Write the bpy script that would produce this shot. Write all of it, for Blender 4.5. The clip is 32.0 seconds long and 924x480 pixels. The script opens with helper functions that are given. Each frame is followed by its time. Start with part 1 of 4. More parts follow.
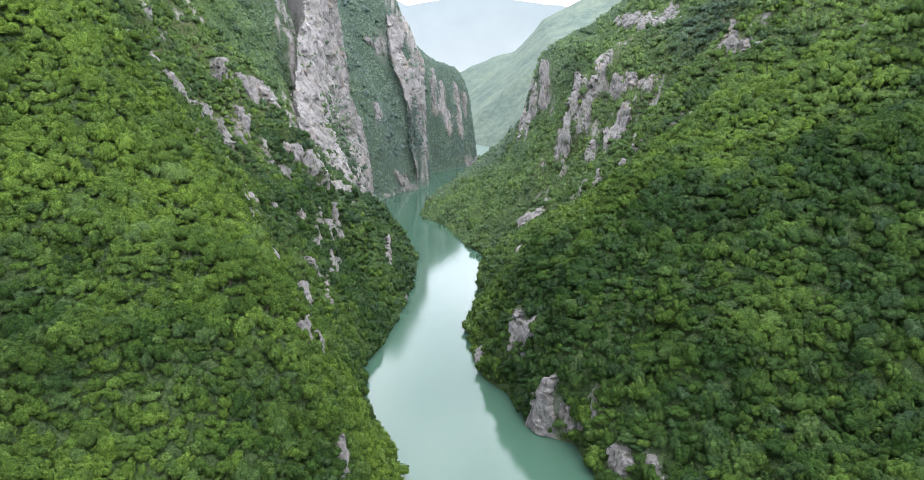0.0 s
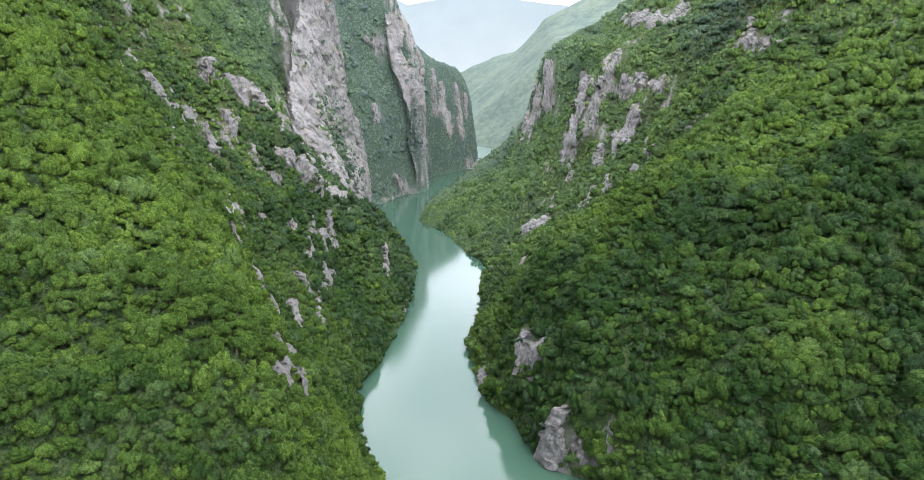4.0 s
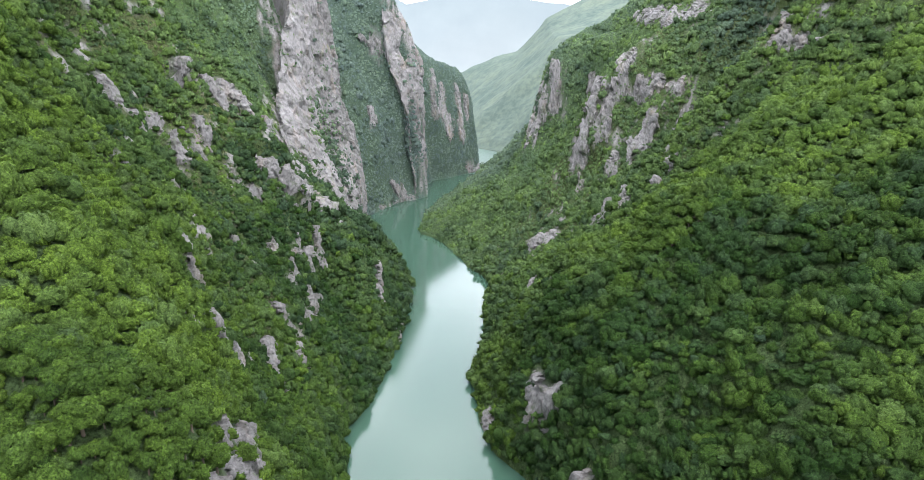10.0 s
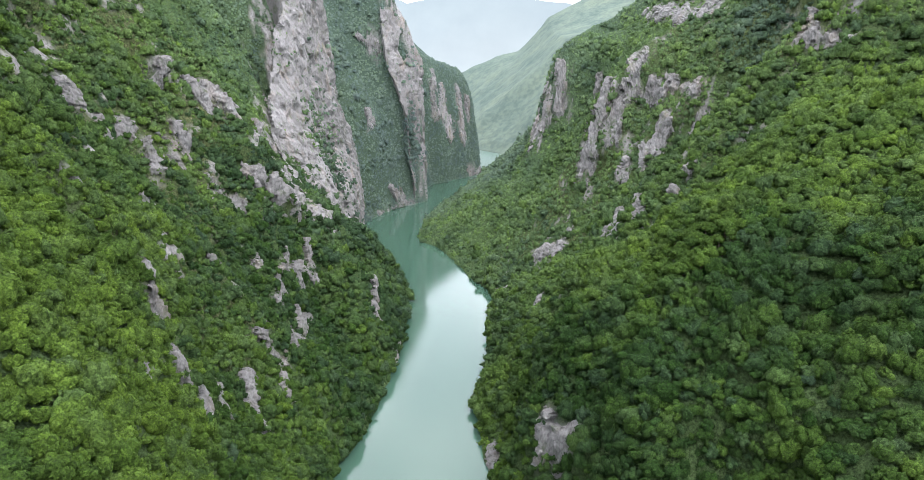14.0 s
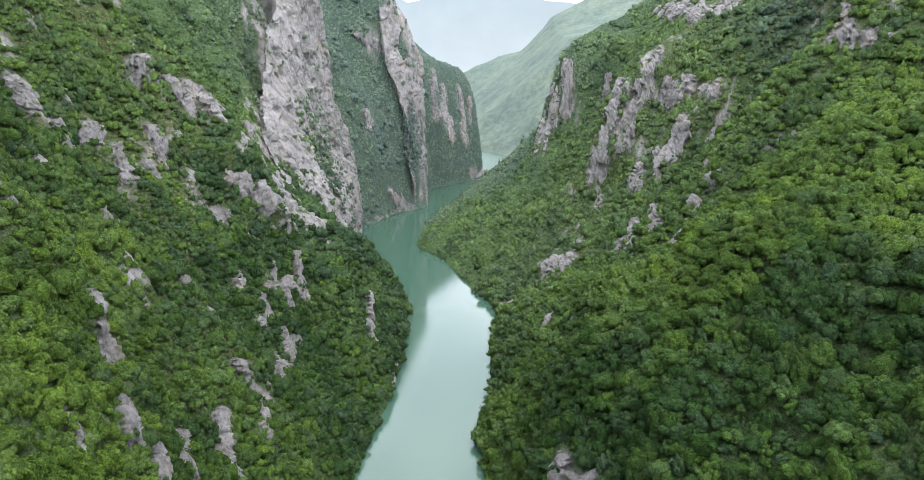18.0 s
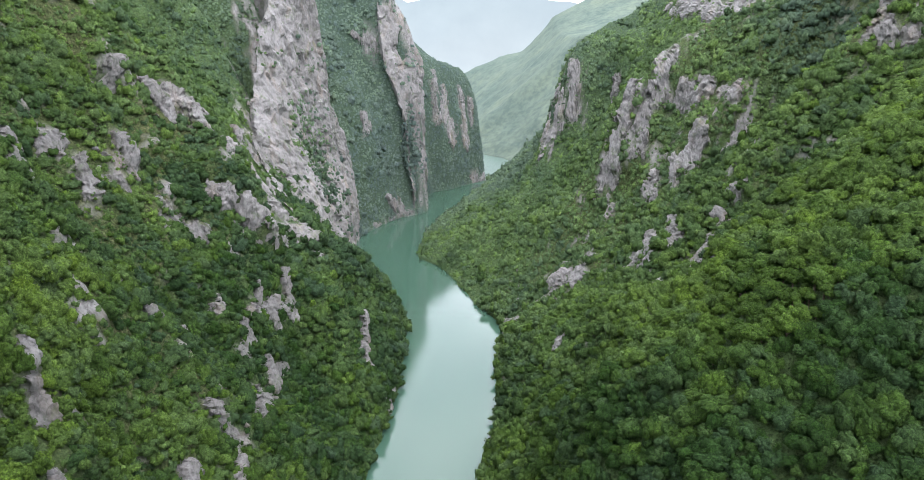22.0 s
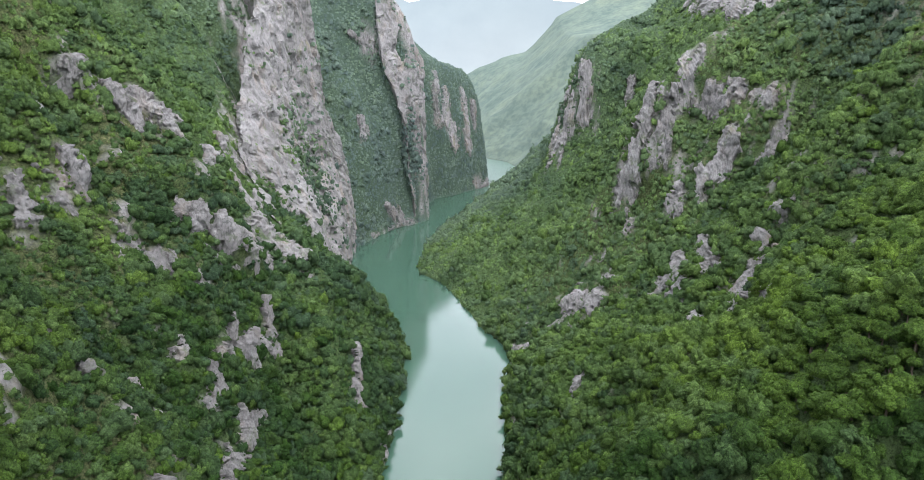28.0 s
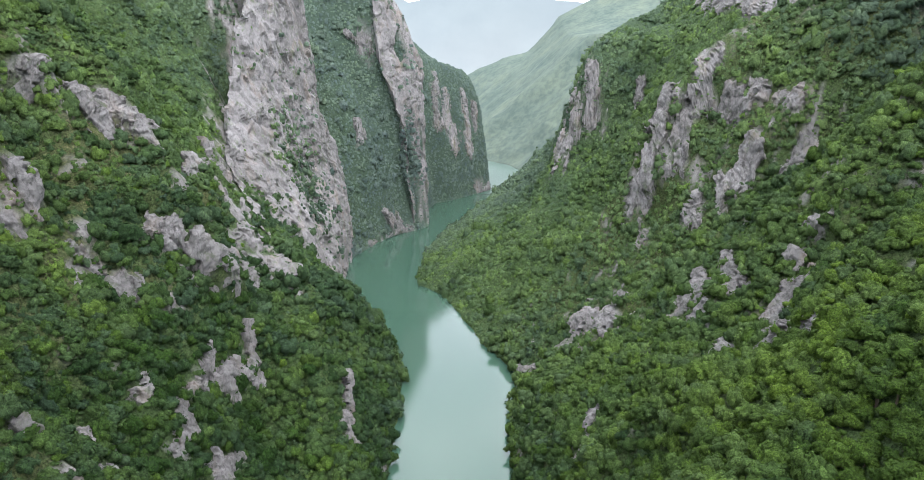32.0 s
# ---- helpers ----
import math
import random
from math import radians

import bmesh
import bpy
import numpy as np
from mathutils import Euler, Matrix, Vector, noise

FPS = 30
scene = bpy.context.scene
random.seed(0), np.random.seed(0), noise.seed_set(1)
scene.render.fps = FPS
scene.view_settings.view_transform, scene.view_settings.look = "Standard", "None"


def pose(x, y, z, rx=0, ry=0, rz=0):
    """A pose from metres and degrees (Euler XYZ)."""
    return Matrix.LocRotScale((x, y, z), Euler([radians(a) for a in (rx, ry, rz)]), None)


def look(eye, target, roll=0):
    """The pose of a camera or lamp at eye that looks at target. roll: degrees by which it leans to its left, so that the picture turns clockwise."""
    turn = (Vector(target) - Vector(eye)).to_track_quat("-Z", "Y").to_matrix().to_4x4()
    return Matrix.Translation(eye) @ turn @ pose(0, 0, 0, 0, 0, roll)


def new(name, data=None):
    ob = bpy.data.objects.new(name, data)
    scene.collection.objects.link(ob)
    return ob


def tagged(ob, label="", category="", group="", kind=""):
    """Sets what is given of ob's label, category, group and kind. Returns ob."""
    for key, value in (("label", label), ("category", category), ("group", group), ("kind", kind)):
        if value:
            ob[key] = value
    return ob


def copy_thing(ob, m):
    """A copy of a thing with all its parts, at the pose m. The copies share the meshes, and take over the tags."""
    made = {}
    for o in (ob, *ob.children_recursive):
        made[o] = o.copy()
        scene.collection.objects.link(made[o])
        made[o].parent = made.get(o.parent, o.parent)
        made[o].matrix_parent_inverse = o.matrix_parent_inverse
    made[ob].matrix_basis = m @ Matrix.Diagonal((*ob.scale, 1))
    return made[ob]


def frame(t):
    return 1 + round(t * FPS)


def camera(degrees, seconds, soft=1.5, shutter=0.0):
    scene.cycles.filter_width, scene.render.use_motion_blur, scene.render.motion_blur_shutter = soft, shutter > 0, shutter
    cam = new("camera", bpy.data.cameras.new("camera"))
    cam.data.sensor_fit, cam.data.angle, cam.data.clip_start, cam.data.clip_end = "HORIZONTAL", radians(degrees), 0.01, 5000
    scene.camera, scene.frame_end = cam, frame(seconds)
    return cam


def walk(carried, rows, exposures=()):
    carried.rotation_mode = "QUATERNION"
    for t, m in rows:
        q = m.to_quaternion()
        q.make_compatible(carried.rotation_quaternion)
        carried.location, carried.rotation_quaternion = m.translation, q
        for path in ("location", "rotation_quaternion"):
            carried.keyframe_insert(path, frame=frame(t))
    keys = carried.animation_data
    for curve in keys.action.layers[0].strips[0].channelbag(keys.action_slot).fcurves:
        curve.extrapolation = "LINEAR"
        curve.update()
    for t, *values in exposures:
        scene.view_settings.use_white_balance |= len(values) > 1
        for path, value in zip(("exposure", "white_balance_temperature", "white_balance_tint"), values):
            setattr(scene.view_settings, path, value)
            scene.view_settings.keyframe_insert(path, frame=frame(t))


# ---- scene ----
from mathutils import kdtree

cam = camera(72.0, 32.0, 0.8)
METRES, EYE, TILT, LEAN, TURN = 300.0, 295.0, -15.34, 0.0, 0.0
EXPOSURE, KELVIN, TINT = 1.82, 5950.0, 14.0
ROWS = [
    (0, 0, 0, 0, 0, 0, -0),
    (0.5, -0.0004, 0.0186, 0.0052, 0, 0, -0.01),
    (1, -0.0013, 0.0372, 0.0104, 0.01, 0, 0.02),
    (1.5, -0.0021, 0.0559, 0.0153, 0.01, 0, 0.05),
    (2, -0.0028, 0.0745, 0.0203, 0.01, 0, 0.04),
    (2.5, -0.0035, 0.0931, 0.0254, 0.02, 0.01, 0.04),
    (3, -0.0042, 0.1121, 0.0305, 0.02, -0.01, 0.07),
    (3.5, -0.0049, 0.1314, 0.0357, 0.02, 0.01, 0.04),
    (5.5, -0.0061, 0.2104, 0.0582, 0.03, -0.04, -0.01),
    (6, -0.0068, 0.2309, 0.0639, 0.02, -0.03, -0.02),
    (6.5, -0.0071, 0.2518, 0.0698, 0.02, -0.03, -0.02),
    (7, -0.0076, 0.2727, 0.0754, 0.02, -0.02, -0.01),
    (7.5, -0.0083, 0.2936, 0.0815, -0, -0.02, -0),
    (8, -0.0088, 0.3147, 0.0872, -0, -0.02, -0.01),
    (8.5, -0.0093, 0.3356, 0.0929, -0, -0.01, -0.01),
    (9, -0.0099, 0.3565, 0.0986, -0, -0.01, 0),
    (9.5, -0.0107, 0.3773, 0.1044, 0.01, -0.01, 0.01),
    (10, -0.0111, 0.3982, 0.11, 0.03, -0, 0.01),
    (10.5, -0.0116, 0.4189, 0.1159, 0.03, -0.02, 0),
    (11, -0.0123, 0.4397, 0.1217, 0.03, -0.03, 0.01),
    (11.5, -0.0131, 0.4607, 0.1273, 0.03, -0.02, 0.01),
    (12, -0.0134, 0.4815, 0.1331, 0.04, -0.01, -0),
    (12.5, -0.014, 0.5025, 0.1389, 0.06, -0.01, -0.01),
    (13, -0.0143, 0.5231, 0.1445, 0.06, -0.02, -0),
    (13.5, -0.0148, 0.5437, 0.1501, 0.06, -0.02, -0.02),
    (14, -0.0152, 0.5643, 0.1559, 0.07, -0.01, 0.01),
    (14.5, -0.0157, 0.585, 0.1617, 0.08, -0, -0.01),
    (16.5, -0.0191, 0.6675, 0.1836, 0.09, -0.01, -0.04),
    (17, -0.0197, 0.6878, 0.1892, 0.12, -0, -0.07),
    (17.5, -0.0207, 0.7083, 0.1946, 0.13, -0.01, -0.09),
    (18, -0.0214, 0.7289, 0.2002, 0.14, -0, -0.17),
    (18.5, -0.0222, 0.7494, 0.206, 0.15, -0, -0.22),
    (19, -0.0231, 0.7699, 0.2118, 0.15, 0, -0.19),
    (19.5, -0.0236, 0.7905, 0.2174, 0.16, 0, -0.16),
    (20, -0.0247, 0.8109, 0.2228, 0.15, 0.01, -0.16),
    (20.5, -0.0255, 0.8308, 0.2285, 0.16, 0.01, -0.13),
    (21, -0.0264, 0.8509, 0.2338, 0.17, 0.03, -0.1),
    (21.5, -0.0274, 0.871, 0.2393, 0.16, 0.04, -0.11),
    (22, -0.0281, 0.8901, 0.2444, 0.18, 0.04, -0.1),
    (22.5, -0.029, 0.9097, 0.2499, 0.19, 0.05, -0.1),
    (23, -0.0299, 0.9289, 0.2554, 0.2, 0.05, -0.08),
    (23.5, -0.031, 0.9474, 0.2606, 0.21, 0.04, -0.08),
    (24, -0.0319, 0.9651, 0.2657, 0.21, 0.05, -0.07),
    (24.5, -0.033, 0.9826, 0.2707, 0.23, 0.06, -0.04),
    (25, -0.0339, 1.0004, 0.2758, 0.23, 0.07, -0.08),
    (25.5, -0.0347, 1.0184, 0.2808, 0.23, 0.08, -0.1),
    (27.5, -0.0364, 1.0932, 0.3012, 0.31, 0.11, -0.12),
    (28, -0.0369, 1.112, 0.3064, 0.32, 0.11, -0.14),
    (28.5, -0.0373, 1.1307, 0.3115, 0.33, 0.11, -0.13),
    (29, -0.0381, 1.1497, 0.3166, 0.33, 0.11, -0.09),
    (29.5, -0.0381, 1.1687, 0.3217, 0.35, 0.12, -0.04),
    (30, -0.0383, 1.1877, 0.3268, 0.34, 0.13, -0.04),
    (30.5, -0.0382, 1.2067, 0.3322, 0.36, 0.15, -0.04),
    (31, -0.0385, 1.2257, 0.3374, 0.35, 0.15, -0.04),
    (31.5, -0.0385, 1.2446, 0.3424, 0.36, 0.17, -0.03),
    (32, -0.0392, 1.2624, 0.3476, 0.38, 0.17, -0.02),
]
walk(cam, [(t, pose(0, 0, EYE, TILT, LEAN, TURN) @ pose(METRES * x, METRES * y, METRES * z, 90 + pitch, roll, yaw)) for t, x, y, z, yaw, pitch, roll in ROWS], [(0.0, EXPOSURE + 0.04, KELVIN, TINT), (14.0, EXPOSURE, KELVIN, TINT), (32.0, EXPOSURE - 0.10, KELVIN, TINT)])

# ---- world, sun, exposure ----
world = bpy.data.worlds.new("overcast_sky")
scene.world = world
world.use_nodes = True
wn, wl = world.node_tree.nodes, world.node_tree.links
wn.clear()
SUN_ELEV, SUN_AZ = 64.0, 140.0  # degrees; azimuth clockwise from the heading of the flight
sky = wn.new("ShaderNodeTexSky")
sky.sky_type, sky.sun_disc = "NISHITA", False
sky.sun_elevation, sky.sun_rotation = radians(SUN_ELEV), radians(SUN_AZ)
sky.air_density, sky.dust_density, sky.ozone_density = 1.0, 4.0, 1.0
cloud = wn.new("ShaderNodeMixRGB")  # the veil of cloud that whitens the blue
cloud.inputs[0].default_value = 0.8
cloud.inputs[2].default_value = (8.6, 8.7, 8.6, 1)
bg = wn.new("ShaderNodeBackground")
bg.inputs[1].default_value = 0.15
wout = wn.new("ShaderNodeOutputWorld")
wtc = wn.new("ShaderNodeTexCoord")
puffs = wn.new("ShaderNodeTexNoise")
puffs.inputs["Scale"].default_value, puffs.inputs["Detail"].default_value = 6.0, 5.0
puff_ramp = wn.new("ShaderNodeValToRGB")
puff_ramp.color_ramp.elements[0].position, puff_ramp.color_ramp.elements[0].color = 0.38, (0.80, 0.82, 0.84, 1)
puff_ramp.color_ramp.elements[1].position, puff_ramp.color_ramp.elements[1].color = 0.62, (1.22, 1.2, 1.17, 1)
billow = wn.new("ShaderNodeMixRGB")
billow.blend_type = "MULTIPLY"
billow.inputs[0].default_value = 1.0
wl.new(wtc.outputs["Generated"], puffs.inputs["Vector"])
wl.new(puffs.outputs[0], puff_ramp.inputs[0])
wl.new(sky.outputs[0], cloud.inputs[1])
wl.new(cloud.outputs[0], billow.inputs[1])
wl.new(puff_ramp.outputs[0], billow.inputs[2])
wl.new(billow.outputs[0], bg.inputs[0])
wl.new(bg.outputs[0], wout.inputs[0])

sun = new("sun", bpy.data.lights.new("sun", "SUN"))
sun.data.energy, sun.data.angle, sun.data.color = 0.7, radians(22), (1.0, 0.95, 0.87)
_az, _el = radians(SUN_AZ), radians(SUN_ELEV)
sun.matrix_world = look((math.sin(_az) * math.cos(_el) * 900, math.cos(_az) * math.cos(_el) * 900, math.sin(_el) * 900), (0, 0, 0))


# ---- materials ----
def material(name, rough=0.8, spec=0.3):
    m = bpy.data.materials.new(name)
    m.use_nodes = True
    nt = m.node_tree
    b = nt.nodes["Principled BSDF"]
    b.inputs["Roughness"].default_value = rough
    b.inputs["Specular IOR Level"].default_value = spec
    return m, nt.nodes, nt.links, b


def ramp(nodes, stops):
    r = nodes.new("ShaderNodeValToRGB")
    while len(r.color_ramp.elements) < len(stops):
        r.color_ramp.elements.new(0.5)
    for e, (p, c) in zip(r.color_ramp.elements, stops):
        e.position, e.color = p, (*c, 1)
    return r


def noise_node(nodes, links, scale, detail=4.0, rough=0.6, stretch=(1, 1, 1), source="Object"):
    tc = nodes.new("ShaderNodeTexCoord") if source != "Position" else nodes.new("ShaderNodeNewGeometry")
    mp = nodes.new("ShaderNodeMapping")
    mp.inputs["Scale"].default_value = stretch
    n = nodes.new("ShaderNodeTexNoise")
    n.inputs["Scale"].default_value, n.inputs["Detail"].default_value, n.inputs["Roughness"].default_value = scale, detail, rough
    links.new(tc.outputs[source], mp.inputs[0])
    links.new(mp.outputs[0], n.inputs["Vector"])
    return n


def mix(nodes, links, fac, a, b, blend="MIX"):
    n = nodes.new("ShaderNodeMixRGB")
    n.blend_type = blend
    for k, v in enumerate((fac, a, b)):
        if hasattr(v, "links") or hasattr(v, "is_linked"):
            links.new(v, n.inputs[k])
        elif k == 0:
            n.inputs[0].default_value = v
        else:
            n.inputs[k].default_value = (*v, 1)
    return n.outputs[0]


def foliage_material(name, dark, mid, light, yellow, cool):
    m, n, l, b = material(name, 0.8, 0.1)
    at = n.new("ShaderNodeAttribute")
    at.attribute_name = "tint"
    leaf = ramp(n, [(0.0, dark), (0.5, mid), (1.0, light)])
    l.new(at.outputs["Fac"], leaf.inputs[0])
    wa = n.new("ShaderNodeAttribute")
    wa.attribute_name = "warm"
    c = mix(n, l, wa.outputs["Fac"], leaf.outputs[0], yellow)
    # cool: haze of distance, painted into the leaf colour
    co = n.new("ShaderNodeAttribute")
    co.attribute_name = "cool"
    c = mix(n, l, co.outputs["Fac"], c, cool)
    stand = noise_node(n, l, 0.03, 4, 0.65, source="Position")
    st = ramp(n, [(0.35, (0.78, 0.80, 0.84)), (0.65, (1.2, 1.17, 1.06))])
    l.new(stand.outputs[0], st.inputs[0])
    c = mix(n, l, 1.0, c, st.outputs[0], "MULTIPLY")
    geo = n.new("ShaderNodeNewGeometry")
    isl = ramp(n, [(0.0, (0.72, 0.74, 0.72)), (0.5, (0.99, 0.99, 0.99)), (1.0, (1.32, 1.31, 1.20))])
    l.new(geo.outputs["Random Per Island"], isl.inputs[0])
    soft = n.new("ShaderNodeMath")  # the painted haze also evens out the tone of the far wood
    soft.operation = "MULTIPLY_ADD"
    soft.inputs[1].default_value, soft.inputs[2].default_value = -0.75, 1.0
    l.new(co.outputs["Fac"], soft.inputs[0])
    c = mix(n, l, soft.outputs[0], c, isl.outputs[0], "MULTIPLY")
    fine = noise_node(n, l, 1.3, 4, 0.8, source="Position")
    fr = ramp(n, [(0.38, (0.42, 0.45, 0.41)), (0.62, (1.54, 1.52, 1.42))])
    l.new(fine.outputs[0], fr.inputs[0])
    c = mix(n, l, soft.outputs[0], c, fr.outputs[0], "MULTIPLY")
    l.new(c, b.inputs["Base Color"])
    bump = n.new("ShaderNodeBump")
    bump.inputs["Strength"].default_value, bump.inputs["Distance"].default_value = 1.0, 1.0
    l.new(fine.outputs[0], bump.inputs["Height"])
    l.new(bump.outputs[0], b.inputs["Normal"])
    tr = n.new("ShaderNodeBsdfTranslucent")
    l.new(mix(n, l, 1.0, c, (1.25, 1.3, 0.9), "MULTIPLY"), tr.inputs["Color"])
    both = n.new("ShaderNodeMixShader")
    both.inputs[0].default_value = 0.2
    l.new(b.outputs[0], both.inputs[1])
    l.new(tr.outputs[0], both.inputs[2])
    l.new(both.outputs[0], n["Material Output"].inputs["Surface"])
    return m


def rock_color(n, l, pale=1.0, rough=1.0):
    """Pale pinkish-grey limestone with upright streaks, cracks and lichen."""
    big = noise_node(n, l, 0.03, 6, 0.65, (1, 1, 0.6), "Position")
    base = ramp(n, [(p, tuple(pale * q for q in c)) for p, c in ((0.3, (0.192, 0.183, 0.176)), (0.5, (0.263, 0.252, 0.246)), (0.7, (0.342, 0.329, 0.324)))])
    l.new(big.outputs[0], base.inputs[0])
    streak = noise_node(n, l, 0.11, 10, 0.78, (1, 1, 0.6 * rough), "Position")
    sr = ramp(n, [(0.34, (0.54, 0.53, 0.52)), (0.48, (0.97, 0.97, 0.97)), (0.68, (1.16, 1.15, 1.15))])
    l.new(streak.outputs[0], sr.inputs[0])
    c = mix(n, l, rough, base.outputs[0], sr.outputs[0], "MULTIPLY")
    seam = noise_node(n, l, 0.45, 9, 0.75, (1, 1, 0.4), "Position")
    se = ramp(n, [(0.36, (0.66, 0.65, 0.64)), (0.49, (1.0, 1.0, 1.0)), (0.66, (1.1, 1.1, 1.09))])
    l.new(seam.outputs[0], se.inputs[0])
    c = mix(n, l, rough, c, se.outputs[0], "MULTIPLY")
    geo = n.new("ShaderNodeNewGeometry")
    mp = n.new("ShaderNodeMapping")
    mp.inputs["Scale"].default_value = (1, 1, 0.5)
    vo = n.new("ShaderNodeTexVoronoi")
    vo.feature = "DISTANCE_TO_EDGE"
    vo.inputs["Scale"].default_value = 0.10
    l.new(geo.outputs["Position"], mp.inputs[0])
    warp = noise_node(n, l, 0.25, 4, 0.6, source="Position")
    add = n.new("ShaderNodeVectorMath")
    add.operation = "MULTIPLY_ADD"
    add.inputs[1].default_value = (7, 7, 7)
    l.new(warp.outputs["Color"], add.inputs[0])
    l.new(mp.outputs[0], add.inputs[2])
    l.new(add.outputs[0], vo.inputs["Vector"])
    vr = ramp(n, [(0.0, (0.55, 0.54, 0.54)), (0.05, (1, 1, 1))])
    l.new(vo.outputs["Distance"], vr.inputs[0])
    c = mix(n, l, 0.8 * rough, c, vr.outputs[0], "MULTIPLY")
    lichen = noise_node(n, l, 0.09, 5, 0.7, (1, 1, 0.8), "Position")
    lr = ramp(n, [(0.55, (0, 0, 0)), (0.68, (0.7, 0.7, 0.7))])
    l.new(lichen.outputs[0], lr.inputs[0])
    c = mix(n, l, lr.outputs[0], c, (0.085, 0.11, 0.05))
    rust = noise_node(n, l, 0.05, 4, 0.6, (1, 1, 0.4), "Position")
    rr = ramp(n, [(0.54, (0, 0, 0)), (0.72, (0.3, 0.3, 0.3))])
    l.new(rust.outputs[0], rr.inputs[0])
    c = mix(n, l, rr.outputs[0], c, (0.30, 0.22, 0.15))
    return c, streak, big


def rock_bump(n, l, b, depth=4.0):
    crack = noise_node(n, l, 0.2, 10, 0.78, (1, 1, 0.6), "Position")
    bump = n.new("ShaderNodeBump")
    bump.inputs["Strength"].default_value, bump.inputs["Distance"].default_value = 1.0, depth
    l.new(crack.outputs[0], bump.inputs["Height"])
    seam = noise_node(n, l, 0.6, 9, 0.75, (1, 1, 0.4), "Position")
    cut = n.new("ShaderNodeBump")
    cut.inputs["Strength"].default_value, cut.inputs["Distance"].default_value = 0.8, 0.4 * depth
    l.new(seam.outputs[0], cut.inputs["Height"])
    l.new(bump.outputs[0], cut.inputs["Normal"])
    l.new(cut.outputs[0], b.inputs["Normal"])


MAT_ROCK, _n, _l, _b = material("limestone", 0.9, 0.2)
_c, _, _ = rock_color(_n, _l, 0.86)
_l.new(_c, _b.inputs["Base Color"])
rock_bump(_n, _l, _b)

# cliffs: same limestone, streak contrast and bumps cut to stand in for haze
MAT_CLIFF, _n, _l, _b = material("haze_softened_limestone", 0.9, 0.2)
_c, _, _ = rock_color(_n, _l, 0.76, 0.6)
_l.new(_c, _b.inputs["Base Color"])
rock_bump(_n, _l, _b, 2.4)

MAT_GROUND, _n, _l, _b = material("slope_ground", 0.95, 0.1)
_c, _, _ = rock_color(_n, _l)
_und = noise_node(_n, _l, 0.15, 5, 0.7, source="Position")
_ur = ramp(_n, [(0.3, (0.036, 0.060, 0.024)), (0.55, (0.058, 0.090, 0.036)), (0.75, (0.082, 0.112, 0.050))])
_l.new(_und.outputs[0], _ur.inputs[0])
_at = _n.new("ShaderNodeAttribute")
_at.attribute_name = "rock"
_ag = _n.new("ShaderNodeAttribute")
_ag.attribute_name = "grass"
_gr = noise_node(_n, _l, 0.4, 5, 0.7, source="Position")
_gc = ramp(_n, [(0.3, (0.045, 0.062, 0.025)), (0.55, (0.080, 0.092, 0.042)), (0.75, (0.15, 0.14, 0.085))])
_l.new(_gr.outputs[0], _gc.inputs[0])
_cover = mix(_n, _l, _ag.outputs["Fac"], _ur.outputs[0], _gc.outputs[0])
_tuft = noise_node(_n, _l, 0.7, 6, 0.78, source="Position")
_tr = ramp(_n, [(0.38, (0.36, 0.40, 0.34)), (0.62, (1.6, 1.55, 1.4))])
_l.new(_tuft.outputs[0], _tr.inputs[0])
_cover = mix(_n, _l, 1.0, _cover, _tr.outputs[0], "MULTIPLY")
# far ground gets the same painted haze as the far leaves
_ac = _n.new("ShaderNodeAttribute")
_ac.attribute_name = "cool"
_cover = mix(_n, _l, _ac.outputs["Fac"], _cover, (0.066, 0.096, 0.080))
_l.new(mix(_n, _l, _at.outputs["Fac"], _cover, _c), _b.inputs["Base Color"])
rock_bump(_n, _l, _b)

MAT_WATER, _n, _l, _b = material("river_water", 0.03, 0.5)
_b.inputs["IOR"].default_value = 1.48
_tw = noise_node(_n, _l, 0.004, 3, 0.5, source="Position")
_wr = ramp(_n, [(0.3, (0.036, 0.075, 0.052)), (0.7, (0.042, 0.084, 0.058))])
_l.new(_tw.outputs[0], _wr.inputs[0])
_l.new(_wr.outputs[0], _b.inputs["Base Color"])
_wp = _n.new("ShaderNodeNewGeometry")
_ws = _n.new("ShaderNodeSeparateXYZ")
_wm = _n.new("ShaderNodeMapRange")  # the upper reach is made rougher so it mirrors more bright sky
for _k, _v in (("From Min", 1750), ("From Max", 2050), ("To Min", 0.07), ("To Max", 0.45)):
    _wm.inputs[_k].default_value = _v
_l.new(_wp.outputs["Position"], _ws.inputs[0])
_l.new(_ws.outputs["Y"], _wm.inputs["Value"])
_l.new(_wm.outputs[0], _b.inputs["Roughness"])
_rip = noise_node(_n, _l, 0.5, 4, 0.6, source="Position")
_bp = _n.new("ShaderNodeBump")
_bp.inputs["Strength"].default_value, _bp.inputs["Distance"].default_value = 0.3, 0.12
_wd = _n.new("ShaderNodeMapRange")
for _k, _v in (("From Min", 1850), ("From Max", 2050), ("To Min", 0.12), ("To Max", 2.0)):
    _wd.inputs[_k].default_value = _v
_l.new(_ws.outputs["Y"], _wd.inputs["Value"])
_l.new(_wd.outputs[0], _bp.inputs["Distance"])
_l.new(_rip.outputs[0], _bp.inputs["Height"])
_l.new(_bp.outputs[0], _b.inputs["Normal"])

